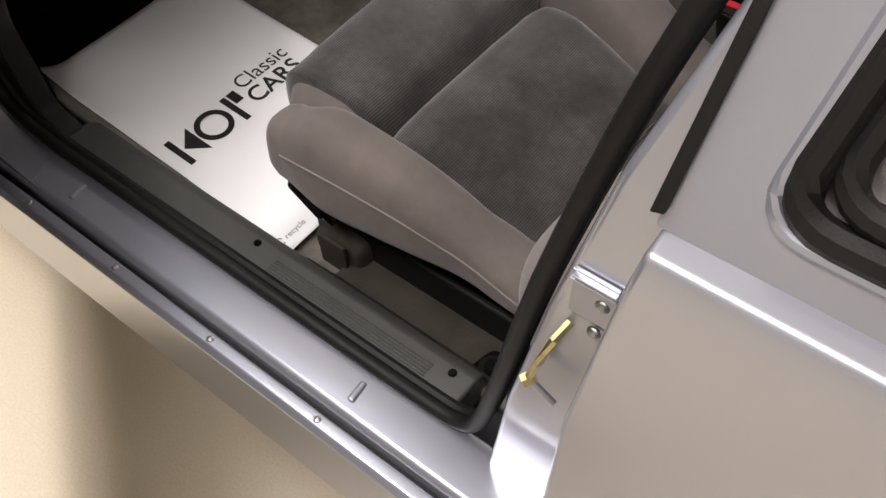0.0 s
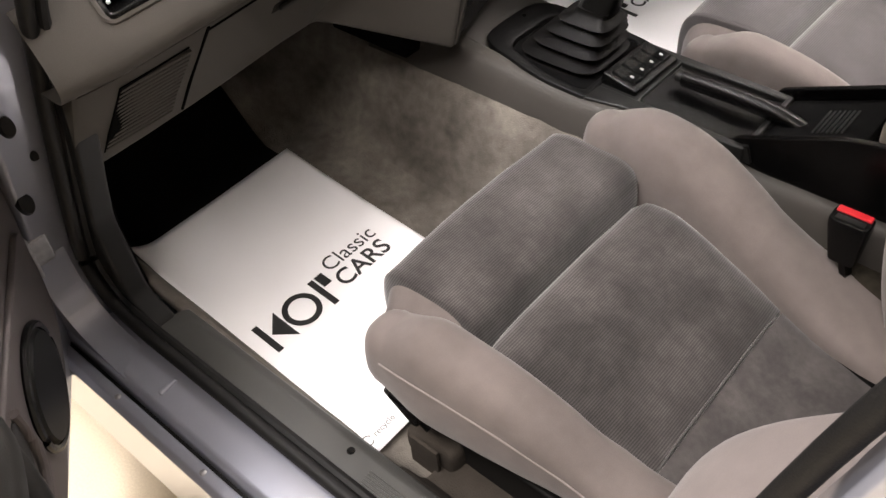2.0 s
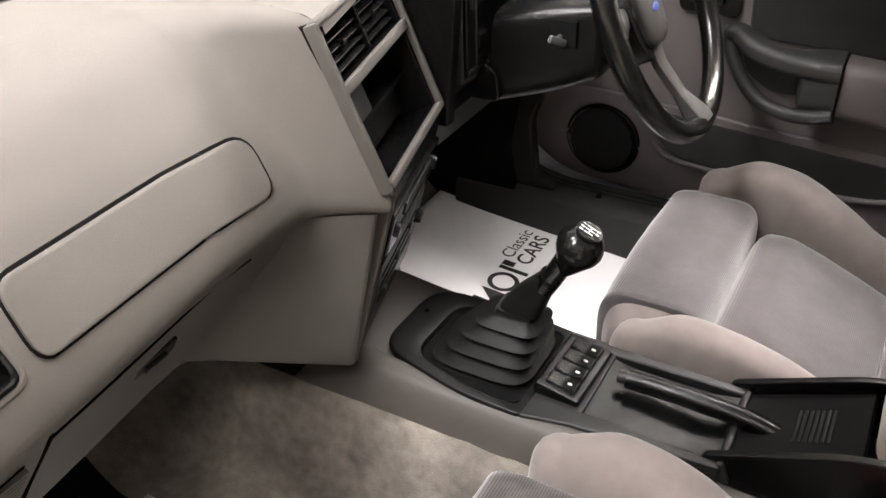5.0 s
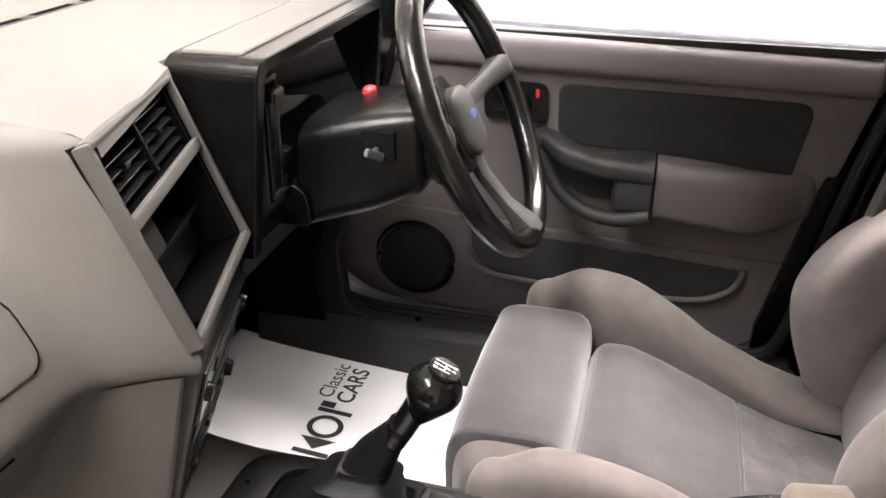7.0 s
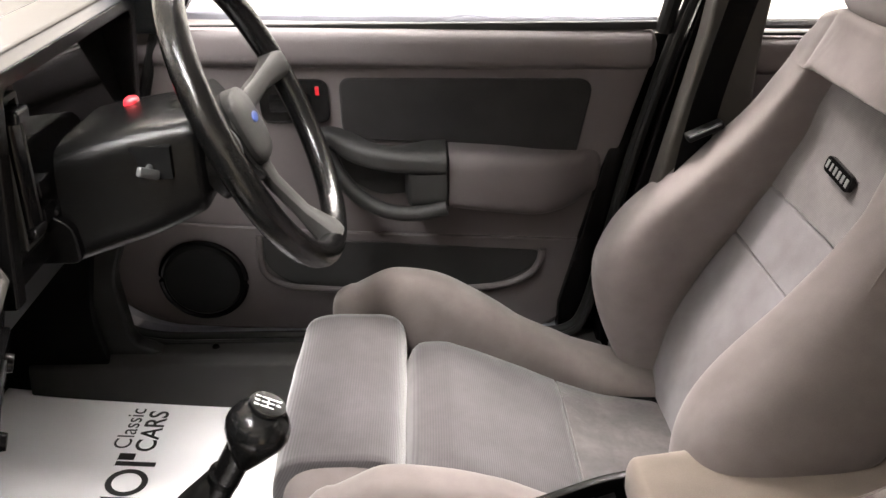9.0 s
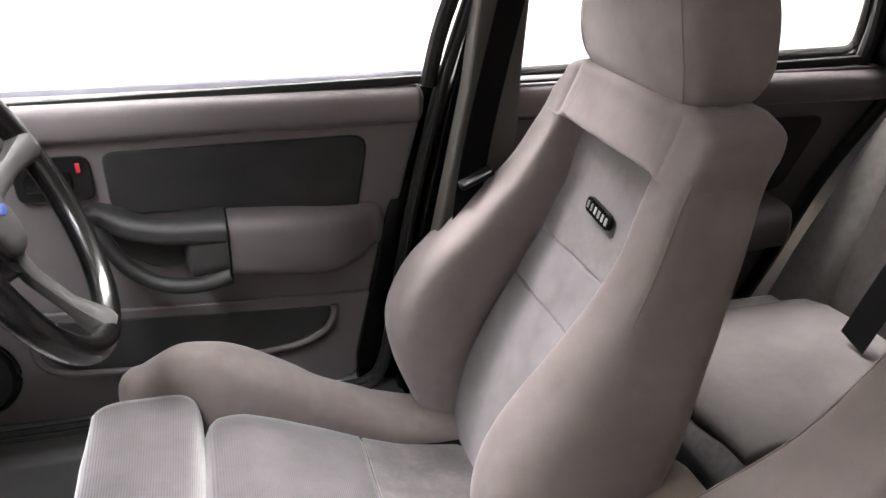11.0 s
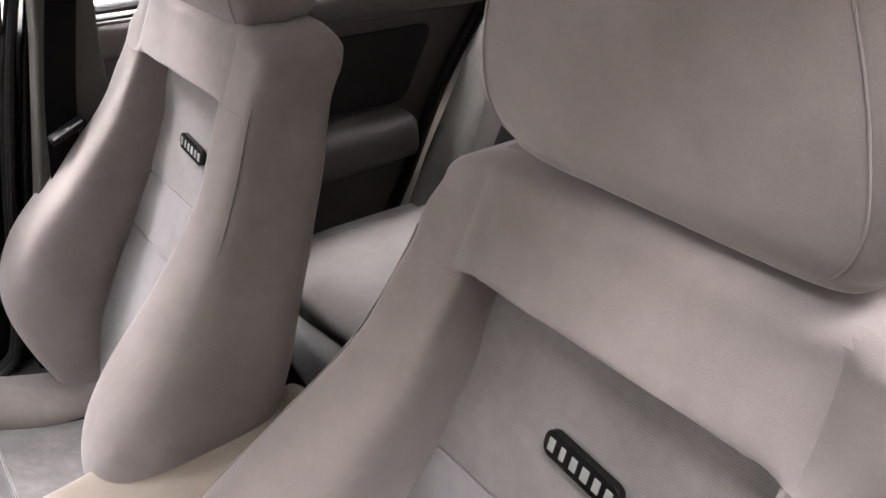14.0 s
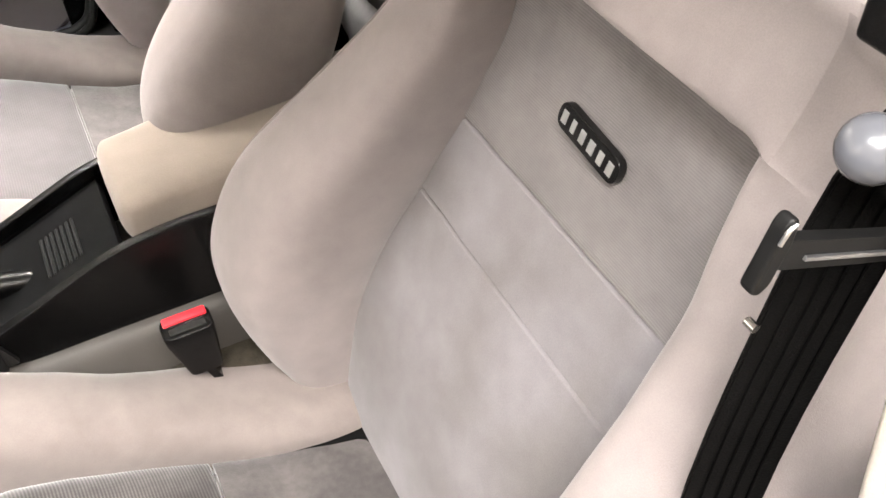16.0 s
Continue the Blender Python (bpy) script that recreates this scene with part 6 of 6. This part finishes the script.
part("tongue_plate", rbox(-0.024, 0.024, -0.0128, -0.011, 0.002, 0.0045, 0.0006, 1, pose(0.562, 0.596, 0.728, 0, -24, 0)), ZINC, dbelt)
rbelt = thing("seat_belt", (1.12, 0.33, 0.50), "black rear seat belt over the bench backrest", "seat belt")
part("webbing", strip([(1.285, 0.290, 1.02), (1.212, 0.288, 0.90), (1.150, 0.296, 0.75), (1.105, 0.318, 0.62), (1.075, 0.345, 0.50)], (0.0, 0.95, 0.25), 0.052, 0.0016), WEB, rbelt)
part("tongue", rbox(-0.008, 0.006, -0.032, 0.032, -0.012, 0.012, 0.005, 3, pose(1.148, 0.297, 0.752, 0, 24, 0)), CLIP, rbelt)
part("tongue_plate", joined(*[rbox(-0.0045, -0.002, a, b, c, d, 0.0008, 1, pose(1.148, 0.297, 0.752, 0, 24, 0)) for a, b, c, d in ((-0.019, 0.019, -0.019, -0.010), (-0.005, 0.005, -0.034, -0.018), (-0.009, 0.009, -0.040, -0.033))]), ZINC, rbelt, "bright steel tongue plate")

# ---- paper floor mats ----
def mat_z(x, y, y0):
    z = 0.193 - 0.085 * min(x, 0.0) + 0.0155
    z += 0.10 * max(0.0, -0.40 - x) ** 1.5
    return z + 0.022 * max(0.0, (y0 + 0.05 - y) / 0.05) ** 2 * max(0.0, min(1.0, (-0.28 - x) / 0.2)) + 0.0012 * noise.noise(Vector((x * 9, y * 9, 3)))


def paper_mat(x0, y0, label, print_x, skew):
    x1, y1 = x0 + 0.530, y0 + 0.335
    mat = thing("floor_mat", ((x0 + x1) / 2, (y0 + y1) / 2, 0.21), label, "floor mat", "paper floor mats")
    sheet = part("sheet", skin([[(x + skew * (y1 - y), y, mat_z(x + skew * (y1 - y), y, y0)) for y in np.linspace(y0, y1, 34)] for x in np.linspace(x0, x1, 50)], closed=False), PAPER, mat)
    th = sheet.modifiers.new("thickness", "SOLIDIFY")
    th.thickness, th.offset = 0.0008, 0.0

    def ink(nm, bm_, ox, oy, material):
        for v in bm_.verts:
            y = oy + v.co.x
            x = ox - v.co.y + skew * (y1 - y)
            v.co = Vector((x, y, mat_z(x, y, y0) + 0.0012 + max(v.co.z, 0)))
        bmesh.ops.recalc_face_normals(bm_, faces=bm_.faces)
        return part(nm, bm_, material, mat)

    def block(a0, a1, b0, b1):
        return rbox(a0, a1, b0, b1, 0, 0.0003, 0)

    # the printed mark as plain shapes: bar, ring, bar
    ring = skin([[(0.0765 + r * math.cos(w), 0.0315 + r * math.sin(w), z) for w in np.linspace(0.0, 2 * math.pi, 48)] for r, z in ((0.0310, 0.0003), (0.0215, 0.0003))], closed=False)
    ink("mark", joined(block(0.0, 0.0105, 0.0, 0.061), prism([(0.015, 0.031), (0.043, 0.061), (0.043, 0.0)], "z", 0, 0.0003, 0)), x0 + print_x + 0.313, y0 + 0.028, INK)
    ink("mark", ring, x0 + print_x + 0.313, y0 + 0.028, INK)
    ink("mark", joined(block(0.115, 0.1255, 0.0, 0.061), block(0.1290, 0.145, 0.036, 0.061)), x0 + print_x + 0.313, y0 + 0.028, INK)
    ink("word", letters("Classic", 0.0390, 0.0, 1.0), x0 + print_x + 0.262, y0 + 0.183, INK)
    ink("word", letters("CARS", 0.0445, 0.0006, 1.0), x0 + print_x + 0.301, y0 + 0.178, INK)
    ink("word", letters("recycle", 0.0135, 0.0, 1.0), x0 + 0.512, y0 + 0.020, INK_GREY)
    ink("symbol", skin([[(r * math.cos(w), 0.004 + r * math.sin(w), z) for w in np.linspace(0.3, 5.6, 20)] for r, z in ((0.0085, 0.0003), (0.0068, 0.0003))], closed=False), x0 + 0.512, y0 + 0.008, INK_GREY)
    return mat


paper_mat(-0.512, -0.620, "white printed paper floor mat in the passenger footwell", -0.002, 0.02)
paper_mat(-0.562, 0.333, "white printed paper floor mat under the pedals", -0.022, 0.0)

bolt = thing("belt_anchor", (0.37, -0.60, 0.20), "black belt anchor bolted to the floor beside the seat", "bracket")
part("bracket", joined(prism(rounded([(0.328, -0.628), (0.420, -0.628), (0.430, -0.575), (0.340, -0.570)], 0.014), "z", 0.200, 0.213, 0.003), prism(rounded([(0.375, 0.205), (0.43, 0.205), (0.43, 0.300), (0.40, 0.292)], 0.012), "y", -0.586, -0.574, 0.004)), BLACK, bolt)
part("washer", tube([(0.358, -0.598, 0.212), (0.358, -0.598, 0.217)], 0.0185, 24, False, 1), CLIP, bolt)
bm = bmesh.new()
bmesh.ops.create_cone(bm, cap_ends=True, segments=20, radius1=0.0125, radius2=0.009, depth=0.010, matrix=pose(0.358, -0.598, 0.221))
part("bolt_head", bm, GLOSS_BLACK, bolt)

slide = thing("slide_release", (0.07, -0.60, 0.35), "black slide release bracket beside the seat cushion", "lever")
part("bracket", prism(rounded([(0.044, 0.350), (0.056, 0.378), (0.074, 0.372), (0.100, 0.350), (0.099, 0.322), (0.090, 0.318)], 0.006), "y", -0.606, -0.590, 0.003), BLACK, slide)
part("arm", tube([(0.09, -0.59, 0.335), (0.09, -0.56, 0.33), (0.10, -0.54, 0.31)], 0.008, 10), BLACK, slide)
part("slot", rbox(0.058, 0.080, -0.609, -0.605, 0.352, 0.360, 0.001), VOID, slide)
cover = thing("rail_cover", (0.09, -0.57, 0.22), "brown felt cover on the front of the seat rail", "rail cover")
part("cap", pad("x", [(0.046, -0.578, -0.534, 0.19, 0.236), (0.080, -0.580, -0.532, 0.19, 0.250), (0.115, -0.578, -0.534, 0.19, 0.246)], 4.0, 24, 4, (0.008, 0.01)), FELT, cover)
part("flap", rbox(0.058, 0.106, -0.588, -0.582, 0.19, 0.248, 0.002, 2), FELT, cover)
